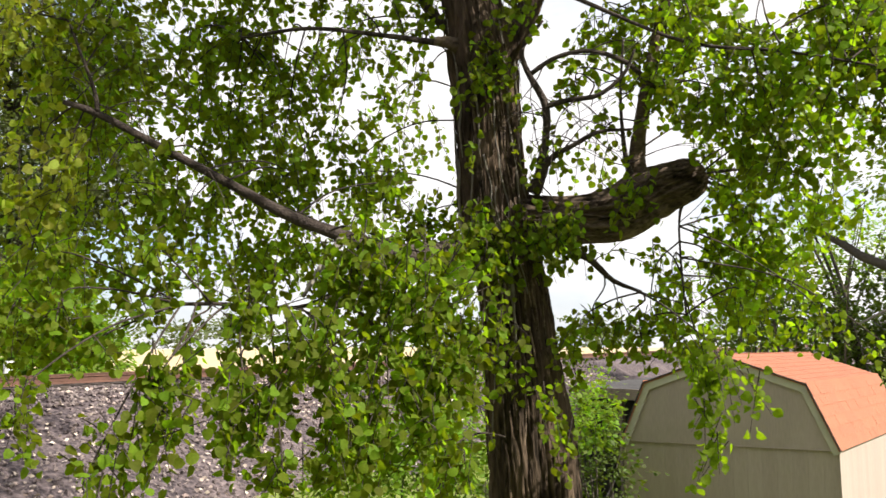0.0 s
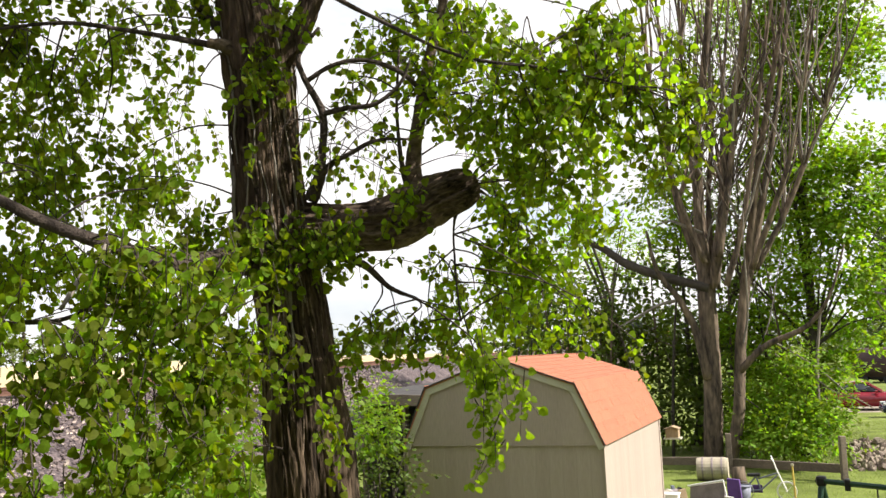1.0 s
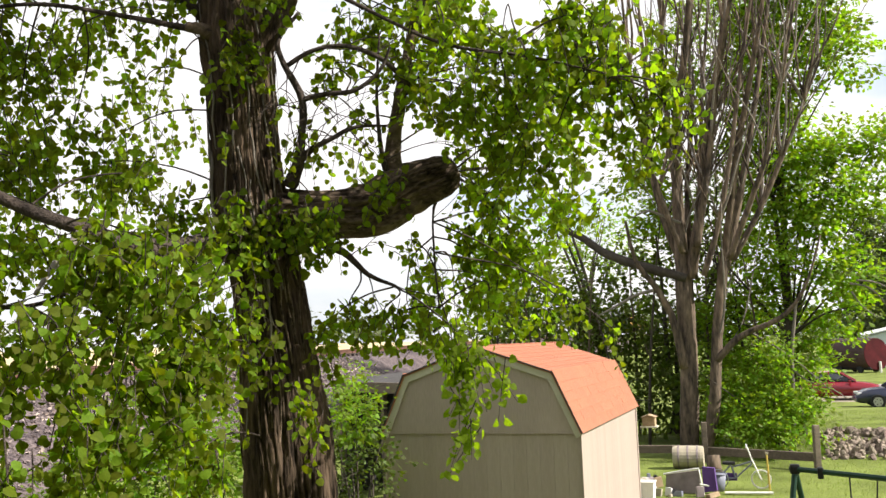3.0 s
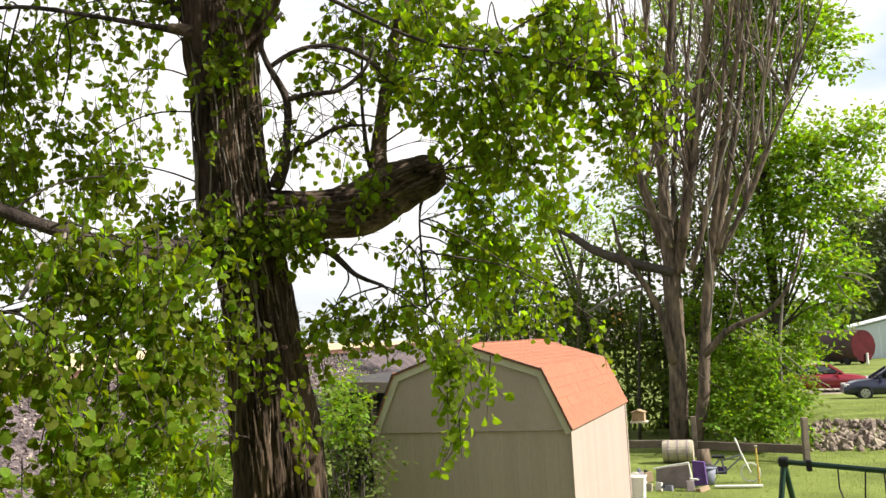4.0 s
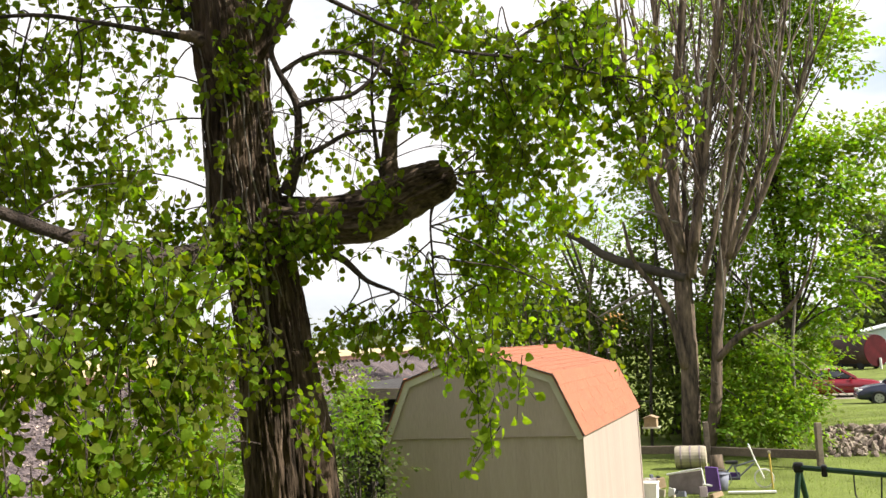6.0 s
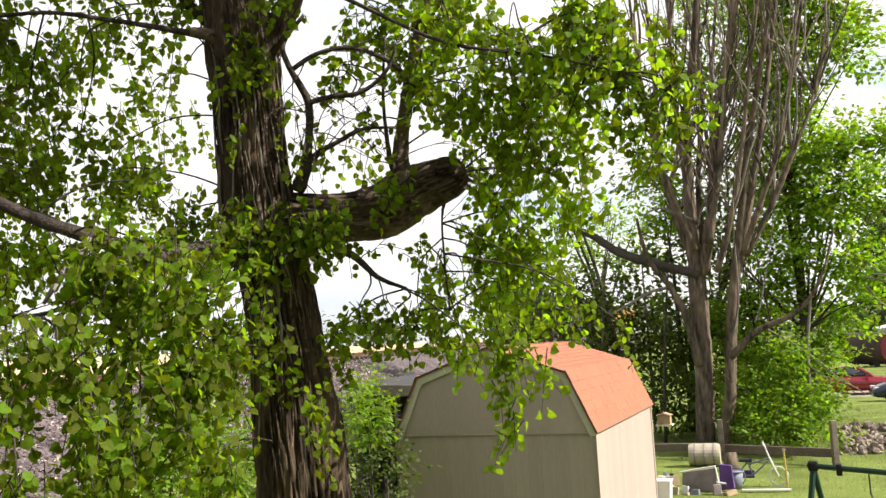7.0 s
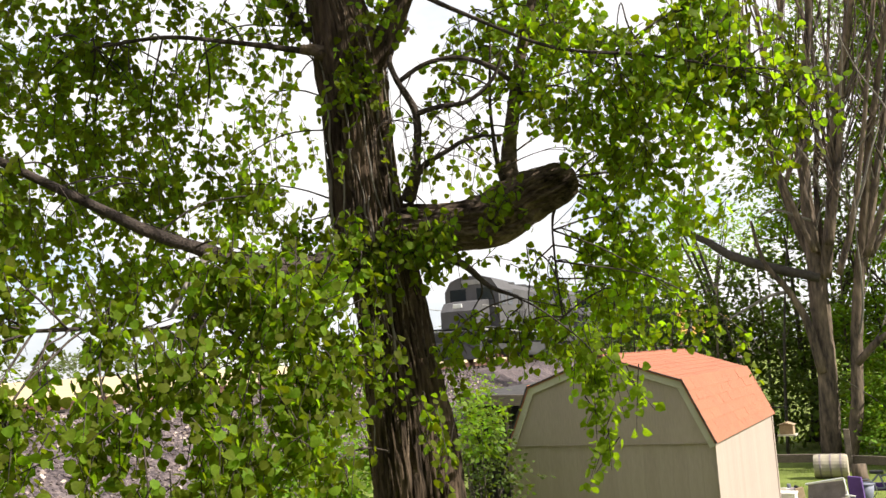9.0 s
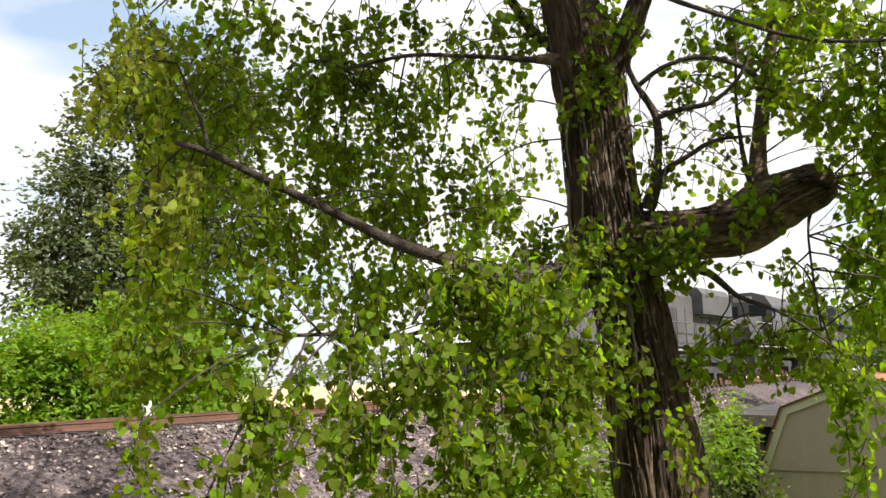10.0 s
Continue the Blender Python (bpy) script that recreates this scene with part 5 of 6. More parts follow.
# big dark tree and bushes beyond the track on the left
broadleaf("elm_tree", (-26.78, 3.39, 2.40), 13.5,
          [((-26.79, 3.16, 5.72), 1.9, 1.4, 6400), ((-27.49, 1.43, 7.30), 1.6, 1.2, 4800), ((-26.48, 4.08, 8.56), 2.0, 1.4, 6400), ((-26.87, 1.71, 10.00), 1.5, 1.1, 4000), ((-26.12, 4.56, 11.46), 1.8, 1.4, 5600), ((-26.08, 2.75, 13.03), 1.1, 1.1, 3040),
           ((-24.97, 5.26, 13.66), 1.4, 1.3, 3840), ((-25.17, 4.00, 15.14), 1.0, 0.9, 1080), ((-27.37, 0.19, 8.17), 0.9, 0.7, 720), ((-25.51, 6.30, 9.45), 1.5, 1.4, 3840), ((-27.21, -0.02, 5.70), 1.2, 0.9, 1350),
           ((-26.30, -0.32, 10.13), 0.84, 1.01, 1195), ((-26.30, 0.70, 12.04), 0.87, 1.04, 1260), ((-26.30, 1.68, 13.85), 0.89, 1.07, 1323), ((-26.30, -0.91, 8.47), 0.73, 0.87, 964), ((-26.30, 0.40, 8.22), 0.94, 1.13, 1433), ((-26.30, -1.22, 6.99), 0.68, 0.82, 875), ((-26.30, -0.03, 6.32), 0.83, 0.99, 1172), ((-26.30, 2.40, 15.17), 0.81, 0.97, 1137)],
          0.19, LEAF_FIR, "big dark green tree beyond the railway", 41, 2, r0=0.3, clump=24, spread=0.33)
for k, (c, rh, rv, n) in enumerate([((-21.86, -2.58, 4.06), 1.6, 0.9, 2600), ((-20.77, -0.26, 3.98), 1.4, 0.9, 2300), ((-20.63, 1.98, 3.60), 1.0, 0.7, 1500), ((-21.68, -5.01, 4.37), 1.4, 0.9, 1900), ((-24.04, -0.17, 4.95), 1.3, 0.8, 1500),
                                    ((-21.50, -0.31, 4.91), 1.13, 1.13, 1577), ((-20.80, 1.17, 4.47), 1.07, 1.07, 1493), ((-22.00, -2.79, 4.60), 1.06, 1.06, 1488), ((-20.50, -2.06, 3.93), 0.89, 0.89, 1243)]):
    b = (c[0], c[1], ground_z(c[0], c[1]))
    cc = np.array((c[0], c[1], max(c[2] - 0.15, b[2] + rv * 0.7)))
    broadleaf("trackside_bush", b, 2.2, [(cc, rh, rv, n), (cc + (0.5 * rh, 0.3, -0.3 * rv), rh * 0.7, rv * 0.7, n // 3), (cc + (-0.4 * rh, 0.3, 0.4 * rv), rh * 0.6, rv * 0.6, n // 3), ((c[0] + 0.6, c[1] - 0.3, b[2] + 0.35), rh * 0.9, 0.45, n // 3), ((c[0] - 0.8, c[1] - 0.2, b[2] + 0.3), rh * 0.8, 0.4, n // 3)],
              0.17, LEAF_BUSH, "bright green bush growing beyond the railway", 50 + k, 4, r0=0.05, spread=0.22)
# undergrowth at the foot of the bank
# LEAF_DARK clumps put the shade inside the brighter bushes into leaf colour
for k, (c, rh, rv, n, mt) in enumerate([((-4.76, -3.44, 1.93), 0.9, 0.8, 1900, LEAF_BUSH), ((-4.47, -2.55, 2.17), 0.7, 0.8, 1400, LEAF_BUSH), ((-5.18, -3.85, 1.58), 0.6, 0.4, 800, LEAF_BUSH),
                                        ((-3.02, -1.05, 2.30), 0.34, 0.45, 520, LEAF_BUSH), ((-2.96, -0.76, 1.51), 0.34, 0.5, 520, LEAF_DARK), ((-3.66, -0.12, 2.23), 0.45, 0.5, 700, LEAF_BUSH), ((-3.75, -0.5, 1.3), 0.4, 0.5, 600, LEAF_DARK),
                                        ((-4.64, -2.64, 1.74), 0.6, 0.5, 800, LEAF_BUSH), ((-3.78, -2.75, 1.70), 0.6, 0.5, 800, LEAF_BUSH)]):
    b = (c[0], c[1], ground_z(c[0], c[1]))
    cc = np.array((c[0], c[1], max(c[2], b[2] + 0.5 * rv)))
    broadleaf("undergrowth_bush", b, max(0.8, cc[2] - b[2]), [(cc, rh, rv, n), (np.array((c[0], c[1], b[2] + 0.4)), rh * 0.9, 0.4, n // 2)], 0.085, mt,
              "low leafy undergrowth at the foot of the bank", 70 + k, 4, r0=0.025, spread=0.12)


def build_brush():
    """Reddish bare brush standing on the bank behind the limb."""
    rng = random.Random(12)
    for k, (c, n) in enumerate([((-7.58, -2.54, 3.02), 26), ((-7.41, -1.67, 3.10), 22), ((-6.40, -0.19, 3.08), 20), ((-7.68, -3.39, 2.61), 14)]):
        b = (c[0], c[1], ground_z(c[0], c[1]))
        t = thing("dry_brush", b, "reddish bare twiggy brush on the stone bank", "brush")
        lines = []
        for i in range(n):
            d = Vector((rng.gauss(0, 0.35), rng.gauss(0, 0.35), 1)).normalized()
            q = Vector((rng.gauss(0, 0.25), rng.gauss(0, 0.25), 0))
            nodes, r = [(*q, 0.010)], 0.010
            length = rng.uniform(0.9, 1.7)
            for s in range(1, 5):
                d = (d + Vector((rng.gauss(0, 0.18), rng.gauss(0, 0.18), -0.02))).normalized()
                q = q + d * length / 4
                nodes.append((*q, r * (1 - s / 5)))
            lines.append(nodes)
        side = []
        grow(lines, rng, 1, side, 0.7, 0.3)
        merge_limbs("twig_spray", lines + side, BRUSH, t, 4)


build_brush()


def build_distance():
    """A far row of trees on the horizon, and low hills of leaves behind the field."""
    rng = np.random.default_rng(77)
    lobes = []
    for i in range(170):
        a = radians(rng.uniform(-40, 110))
        r = rng.uniform(230, 330)
        x, y = -r * math.sin(a), r * math.cos(a)
        lobes.append((np.array((x, y, ground_z(x, y) + rng.uniform(2, 5))), rng.uniform(5, 10), rng.uniform(3, 5.5), 170))
    me = crown_mesh("far_woods", rng, lobes, 1.5, LEAF_FAR, 9, 1.3)
    tagged(new("far_woods", me), "pale hazy row of far trees behind the field", "woods", kind="stuff")


build_distance()


def build_grass():
    rng = np.random.default_rng(6)
    n = 46000
    x, y = rng.uniform(-9, 9, n), 2.5 + 26 * rng.random(n) ** 1.3
    keep = ~((x > -3.1) & (x < 0.05) & (y < 4.95))
    x, y = x[keep], y[keep]
    pl = np.array([(a, b, ground_z(a, b) - 0.005) for a, b in zip(x, y)])
    al = rng.normal(size=pl.shape) * (0.5, 0.5, 0) + (0, 0, 1)
    form = np.array([(0, 0.09, 0), (1, 0, 0.15), (0, -0.09, 0)])
    me = leaf_mesh("grass", rng, pl, al, rng.uniform(0.03, 0.075, len(pl)), GRASS, form, [(0, 1, 2)])
    tagged(new("grass", me), "fresh green grass blades of the lawn", "grass", kind="stuff")


GRASS = mat("grass_blade", (0.19, 0.25, 0.052), 0.7, var=0.3, scale=0.5, bump=0, island=0.4, through_light=0.4)
build_grass()


# ---- yard things ----
def build_fence():
    f = thing("rail_fence", (0, 0, 0), "weathered wooden fence with square posts and one thick rail", "fence")
    pts = [(-2.18, 11.45, 0.00), (0.46, 11.27, 0.00), (3.08, 9.94, 0.00)]
    for k, (p, h) in enumerate(zip(pts, (0.9, 1.00, 1.05))):
        b = box(0.13, 0.13, h + 0.1, (p[0], p[1], -0.1), 0.012, turn=(1.0, -1.5 + k, 12 * k))
        part("post", b, FENCE, f)
    for a, c in ((0, 1), (1, 2)):
        p, q = Vector(pts[a]), Vector(pts[c])
        d = q - p
        b = box(d.length, 0.09, 0.20, (0, 0, 0), 0.012)
        ang = math.atan2(d.y, d.x)
        bmesh.ops.transform(b, matrix=Matrix.Translation((p + q) / 2 + Vector((0, 0.09, 0.19))) @ Matrix.Rotation(ang, 4, "Z") @ Matrix.Rotation(radians(-0.8), 4, "Y"), verts=b.verts)
        part("rail", b, FENCE, f)


build_fence()


def rock_meshes(count, seed):
    out = []
    rng = random.Random(seed)
    for k in range(count):
        bm = bmesh.new()
        bmesh.ops.create_icosphere(bm, subdivisions=1, radius=1.0)
        for v in bm.verts:
            v.co *= rng.uniform(0.62, 1.2)
        bmesh.ops.scale(bm, vec=(rng.uniform(0.9, 1.5), rng.uniform(0.6, 1.0), rng.uniform(0.4, 0.75)), verts=bm.verts)
        me = bpy.data.meshes.new("rock")
        bm.to_mesh(me)
        bm.free()
        me.materials.append(ROCK)
        out.append(me)
    return out


def build_rubble():
    wall = thing("rubble_bank", (0, 0, 0), "bank of pale broken limestone rocks at the lawn's edge", "rock pile")
    forms = rock_meshes(7, 3)
    rng = random.Random(9)
    for i in range(290):
        u, v = rng.random(), rng.random()
        x = 3.25 + 4.2 * u
        y = 12.0 + 0.1 * (x - 3) + 2.1 * v
        s = rng.uniform(0.06, 0.17) * (1.15 - 0.35 * v)
        ob = part("rock", forms[i % 7], ROCK, wall)
        ob.matrix_basis = pose(x, y, ground_z(x, y) + s * 0.25, rng.uniform(0, 360), rng.uniform(0, 360), rng.uniform(0, 360)) @ Matrix.Scale(s, 4)


    vs, fs = [], []
    for i in range(600):
        u, v = rng.random(), rng.random()
        x = 3.2 + 4.4 * u
        y = 11.95 + 0.1 * (x - 3) + 2.2 * v
        s = rng.uniform(0.04, 0.10)
        m = pose(x, y, ground_z(x, y) + s * 0.2, rng.uniform(0, 360), rng.uniform(0, 360), rng.uniform(0, 360)) @ Matrix.Scale(s, 4)
        o = len(vs)
        vs += [m @ v2.co for v2 in forms[i % 7].vertices]
        fs += [tuple(o + j for j in p.vertices) for p in forms[i % 7].polygons]
    tagged(part("rubble", mesh_of("rubble", vs, fs, ROCK_ALL), ROCK_ALL, wall), kind="stuff")


build_rubble()


def build_bike():
    p = (1.56, 7.24, 0.00)
    b = thing("childs_bicycle", p, "small white and grey children's bicycle standing on the lawn", "bicycle", turn=4)
    R0 = 0.20
    for x, nm in ((-0.42, "rear"), (0.42, "front")):
        t = part("wheel", wheel_bm(R0, 0.035, 24, R0 - (0.018 if nm == "rear" else 0.03)), ALLOY if nm == "rear" else WHITE, b, "white tyred wheel" if nm == "front" else "thin grey tyred wheel")
        t.location = (x, 0, R0)
        for k in range(8):
            a = k * math.pi / 4
            part("spoke", rod((0, 0, 0), ((R0 - 0.03) * math.cos(a), 0, (R0 - 0.03) * math.sin(a)), 0.003, segs=5), ALLOY, t)
    fr = bmesh.new()
    for a, c in (((-0.42, 0, 0.2), (-0.08, 0, 0.22)), ((-0.42, 0, 0.2), (-0.16, 0, 0.50)), ((-0.16, 0, 0.50), (-0.08, 0, 0.22)), ((-0.08, 0, 0.22), (0.26, 0, 0.52)), ((-0.15, 0, 0.44), (0.26, 0, 0.56))):
        rod(a, c, 0.018, fr)
    part("frame", fr, BUCKET, b, "grey steel frame")
    fk = rod((0.42, 0.035, 0.2), (0.27, 0.03, 0.58), 0.014)
    rod((0.42, -0.035, 0.2), (0.27, -0.03, 0.58), 0.014, fk)
    rod((0.27, 0, 0.56), (0.20, 0, 0.80), 0.016, fk)
    part("fork", fk, WHITE, b, "white front fork")
    part("handlebar", line_rod([(0.16, -0.22, 0.88), (0.20, -0.12, 0.80), (0.20, 0.12, 0.80), (0.16, 0.22, 0.88)], 0.012), WHITE, b)
    part("saddle", box(0.26, 0.14, 0.06, (-0.20, 0, 0.50), 0.025), TYRE, b)
    part("chain_guard", box(0.34, 0.02, 0.16, (-0.22, 0.04, 0.16), 0.008), PURPLE, b)


build_bike()


def build_clutter():
    p = Vector((0.54, 6.53, 0.00))
    s = thing("playpen", p, "folded grey-brown playpen with a purple end and white frame", "playpen", turn=-6)
    s.matrix_basis = s.matrix_basis @ Matrix.Diagonal((0.80, 0.85, 0.92, 1))
    part("side_panel", prism([(-0.50, 0.02), (0.36, 0.0), (0.40, 0.52), (-0.46, 0.40)], 0.10), GREYBROWN, s)
    part("end_panel", prism([(0.0, 0.02), (0.34, 0.08), (0.30, 0.56), (0.0, 0.58)], 0.12), PURPLE, s, "purple cloth end panel").location = (0.44, 0.10, 0)
    fr = line_rod([(-0.52, -0.06, 0.41), (0.0, -0.07, 0.50), (0.38, -0.07, 0.56), (0.42, -0.07, 0.30), (0.48, -0.08, 0.0)], 0.022)
    part("frame", fr, WHITE, s, "white tubular frame")
    part("foot_bar", rod((0.40, -0.12, 0.22), (0.62, -0.12, 0.2), 0.02), WHITE, s)
    q = Vector((0.18, 9.71, 0.00)) + Vector((0, 0.4, 0))
    c = thing("rolled_mattress", q, "striped tan rolled mattress lying by the fence", "mattress", turn=3)
    b = wheel_bm(0.27, 0.72, 22)
    bmesh.ops.rotate(b, cent=(0, 0, 0), matrix=Matrix.Rotation(radians(90), 3, "Z"), verts=b.verts)
    bmesh.ops.translate(b, vec=(0, 0, 0.27), verts=b.verts)
    part("roll", b, TAN_CLOTH, c, smooth=False)
    for x in (-0.22, 0.0, 0.22):
        w = wheel_bm(0.277, 0.05, 22, 0.20)
        bmesh.ops.rotate(w, cent=(0, 0, 0), matrix=Matrix.Rotation(radians(90), 3, "Z"), verts=w.verts)
        part("band", w, GREYBROWN, c).location = (x, 0, 0.27)
    k = thing("laundry_basket", Vector((1.13, 6.95, -0.00)), "grey-blue plastic basket on the grass", "basket")
    vs, fs = tube_data([(0, 0, 0), (0, 0, 0.16), (0, 0, 0.34)], [0.14, 0.165, 0.19], 16)
    part("tub", mesh_of("tub", vs, fs, BUCKET, True), BUCKET, k)
    part("rim", wheel_ring(0.20, 0.012, 0.345), BUCKET, k)
    st = thing("tree_stump", Vector((0.84, 9.32, 0.00)), "short grey-brown stump leaning by the fence", "stump")
    vs, fs = tube_data([(0, 0, 0), (0.01, 0, 0.2), (0.0, 0.02, 0.42)], [0.19, 0.165, 0.15], 14, 0.2)
    part("log", mesh_of("log", vs, fs, BARK_GREY, True), BARK_GREY, st)
    wb = thing("white_bin", Vector((-0.02, 5.11, 0.00)), "white plastic bin standing against the shed", "bin")
    part("body", prism([(-0.15, 0), (0.15, 0), (0.18, 0.42), (-0.18, 0.42)], 0.3), WHITE, wb)
    part("rim", box(0.39, 0.33, 0.03, (0, 0, 0.42), 0.008), WHITE, wb)
    bd = thing("white_board", Vector((1.77, 6.55, 0.00)), "white painted board lying on the grass", "board", turn=8)
    part("plank", box(0.92, 0.10, 0.035, (0, 0, 0.02), 0.006), WHITE, bd)
    yp = thing("yellow_stake", Vector((2.14, 7.17, 0.00)), "thin yellow painted garden stake", "stake")
    part("pole", rod((0, 0, -0.05), (-0.02, 0.02, 0.72), 0.02), YELLOW_BAR, yp)
    part("cap", box(0.06, 0.06, 0.05, (-0.02, 0.02, 0.71), 0.01), TAN_CLOTH, yp)
    rng = random.Random(14)
    mats = [WHITE, GREYBROWN, BUCKET, TAN_CLOTH, BLACK_STEEL, CEDAR]
    for i in range(16):
        base = Vector(CLUTTER_A).lerp(Vector(CLUTTER_B), rng.random()) + Vector((0, rng.uniform(-0.3, 0.6), 0)) if i < 9 else p + Vector((rng.uniform(-0.5, 0.6), -0.35 - 0.2 * rng.random(), 0))
        t = thing("scrap_piece", base, "small piece of pale household scrap lying on the grass", "scrap", "scrap by the shed", turn=rng.uniform(0, 180))
        sx = rng.uniform(0.08, 0.28)
        part("block", box(sx, sx * rng.uniform(0.3, 0.8), rng.uniform(0.04, 0.26), (0, 0, 0), 0.012, turn=(rng.uniform(-12, 12), rng.uniform(-12, 12), 0)), mats[i % 6], t)


def wheel_ring(r, th, z):
    bm = bmesh.new()
    line_rod([(r * math.cos(a), r * math.sin(a), z) for a in [2 * math.pi * k / 20 for k in range(21)]], th, bm, 6)
    return bm


CLUTTER_A, CLUTTER_B = (-0.55, 7.69, 0.00), (-0.04, 6.94, 0.00)
build_clutter()


def build_swing_set():
    a, b = Vector((2.92, -4.04, 1.98)), Vector((4.16, -5.11, 2.01))
    d = (b - a).normalized()
    side = Vector((-d.y, d.x, 0)).normalized()
    s = thing("swing_set", (a.x, a.y, 0), "dark green tubular swing set frame on the lawn", "swing set")
    o = Vector((a.x, a.y, 0))
    part("top_bar", rod(a - o - d * 0.05, b - o, 0.024), GREEN_STEEL, s)
    for e in (a, b):
        for sg in (1, -1):
            foot = Vector((e.x, e.y, 0)) + side * 0.62 * sg - d * 0.16 * sg
            top = e + Vector((0, 0, -0.01))
            mid = top.lerp(foot, 0.26)
            lg = part("leg", line_rod([foot - o, mid - o], 0.019), WHITE, s, "white lower leg")
            part("sleeve", line_rod([mid.lerp(top, -0.1) - o, top - o], 0.026), GREEN_STEEL, lg)
    part("joint", box(0.09, 0.09, 0.09, a - o - Vector((0, 0, 0.045)), 0.025), BLACK_STEEL, s)
    for u in (0.35, 0.62):
        c = a.lerp(b, u) - o
        part("rope", line_rod([c, c + Vector((0, 0, -0.18)), c + d * 0.05 + Vector((0, 0, -0.30)), c + d * 0.15 + Vector((0, 0, -0.34)), c + d * 0.24 + Vector((0, 0, -0.28)), c + d * 0.27], 0.007, segs=5), BLACK_STEEL, s)
    part("clamp", box(0.05, 0.09, 0.10, a.lerp(b, 0.17) - o - Vector((0, 0, 0.06)), 0.015), BLACK_STEEL, s)


build_swing_set()


def build_car(place, turn, paint, label):
    c = thing("parked_car", place, label, "car", "parked cars", turn=turn)
    low = [(-2.25, 0.30), (-2.28, 0.62), (-2.20, 0.88), (-1.75, 0.95), (0.75, 0.93), (1.65, 0.82), (2.15, 0.66), (2.25, 0.48), (2.20, 0.28), (1.75, 0.24), (-1.8, 0.24)]
    b = prism(low, 1.72)
    bmesh.ops.bevel(b, geom=[e for e in b.edges], offset=0.05, segments=2, affect="EDGES")
    part("body", b, paint, c, smooth=True)
    cab = [(-1.70, 0.92), (-1.05, 1.34), (-0.15, 1.42), (0.25, 1.38), (1.02, 0.92)]
    b = prism(cab, 1.46)
    bmesh.ops.bevel(b, geom=[e for e in b.edges], offset=0.05, segments=2, affect="EDGES")
    part("cabin", b, CAR_GLASS, c, smooth=True)
    roof = [(-1.12, 1.32), (-0.18, 1.425), (0.26, 1.385), (0.20, 1.43), (-0.16, 1.46), (-1.05, 1.37)]
    part("roof", prism(roof, 1.40), paint, c)
    for sy in (1, -1):
        for x0, z0, x1, z1 in ((1.0, 0.93, 0.24, 1.41), (-1.68, 0.93, -1.04, 1.36), (-0.28, 0.93, -0.26, 1.43)):
            part("pillar", rod((x0, sy * 0.735, z0), (x1, sy * 0.70, z1), 0.035, segs=6), paint, c)
        for x in (-1.38, 1.38):
            w = part("wheel", wheel_bm(0.32, 0.21, 22), TYRE, c)
            w.location = (x, sy * 0.78, 0.32)
            part("rim", wheel_bm(0.21, 0.222, 18), ALLOY, w)
            for k in range(5):
                a = k * 1.2566
                part("spoke_gap", box(0.05, 0.012, 0.05, (0.12 * math.cos(a), sy * 0.112, 0.12 * math.sin(a) - 0.025), 0.01), BLACK_STEEL, w)
        part("headlamp", box(0.20, 0.34, 0.12, (2.10, sy * 0.62, 0.60), 0.03), LAMP, c, "clear headlamp")
        part("mirror", box(0.14, 0.16, 0.11, (0.72, sy * 0.93, 0.92), 0.03), paint, c)
    part("bumper", box(0.16, 1.66, 0.20, (2.18, 0, 0.30), 0.04), paint, c)
    return c


build_car((4.10, 38.06, -0.35), 178 + 180, RED, "dark red sedan parked on the far gravel drive")
build_car((7.01, 33.01, -0.35), 184, NAVY, "dark navy sedan parked on the far grass")


def build_tank():
    p = Vector((6.45, 69.9, ground_z(6.45, 69.9)))
    t = thing("steel_tank", p, "large rust-red round steel tank on a low trailer", "tank", turn=-48)
    b = wheel_bm(1.32, 4.3, 32)
    bmesh.ops.rotate(b, cent=(0, 0, 0), matrix=Matrix.Rotation(radians(90), 3, "Z"), verts=b.verts)
    bmesh.ops.translate(b, vec=(0, 0, 1.50), verts=b.verts)
    part("shell", b, TANK_DARK, t, "greyer dark red side")
    b = wheel_bm(1.27, 0.05, 32)
    bmesh.ops.rotate(b, cent=(0, 0, 0), matrix=Matrix.Rotation(radians(90), 3, "Z"), verts=b.verts)
    part("end_plate", b, TANK, t, "rust-red round end").location = (2.18, 0, 1.50)
    part("bed", box(4.4, 1.5, 0.14, (0, 0, 0.32), 0.02), BLACK_STEEL, t)
    for x in (-1.0, 1.2):
        for y in (-0.8, 0.8):
            part("wheel", wheel_bm(0.32, 0.18, 16), TYRE, t).location = (x, y, 0.32)
    part("jack", rod((2.3, 0.2, 0), (2.3, 0.2, 0.9), 0.10), WHITE, t, "pale drawbar jack")
    h = thing("metal_barn", (14.6, 88.0, ground_z(14.6, 88.0)), "pale blue sheet-metal building with a low white gable roof", "building")
    part("wall", prism([(-6.5, 0), (6.5, 0), (6.5, 2.9), (0, 4.3), (-6.5, 2.9)], 16), PALE_METAL, h)
    for sg in (1, -1):
        b = box(7.1, 16.6, 0.10, (0, 0, 0))
        bmesh.ops.transform(b, matrix=Matrix.Translation((sg * 3.35, 0, 3.66)) @ Matrix.Rotation(sg * math.atan2(1.4, 6.5), 4, "Y"), verts=b.verts)
        part("roof", b, ROOF_METAL, h)
    for k in range(9):
        part("seam", box(0.04, 0.03, 2.9, (-6.0 + k * 1.5, -8.01, 0)), ROOF_METAL, h)


build_tank()


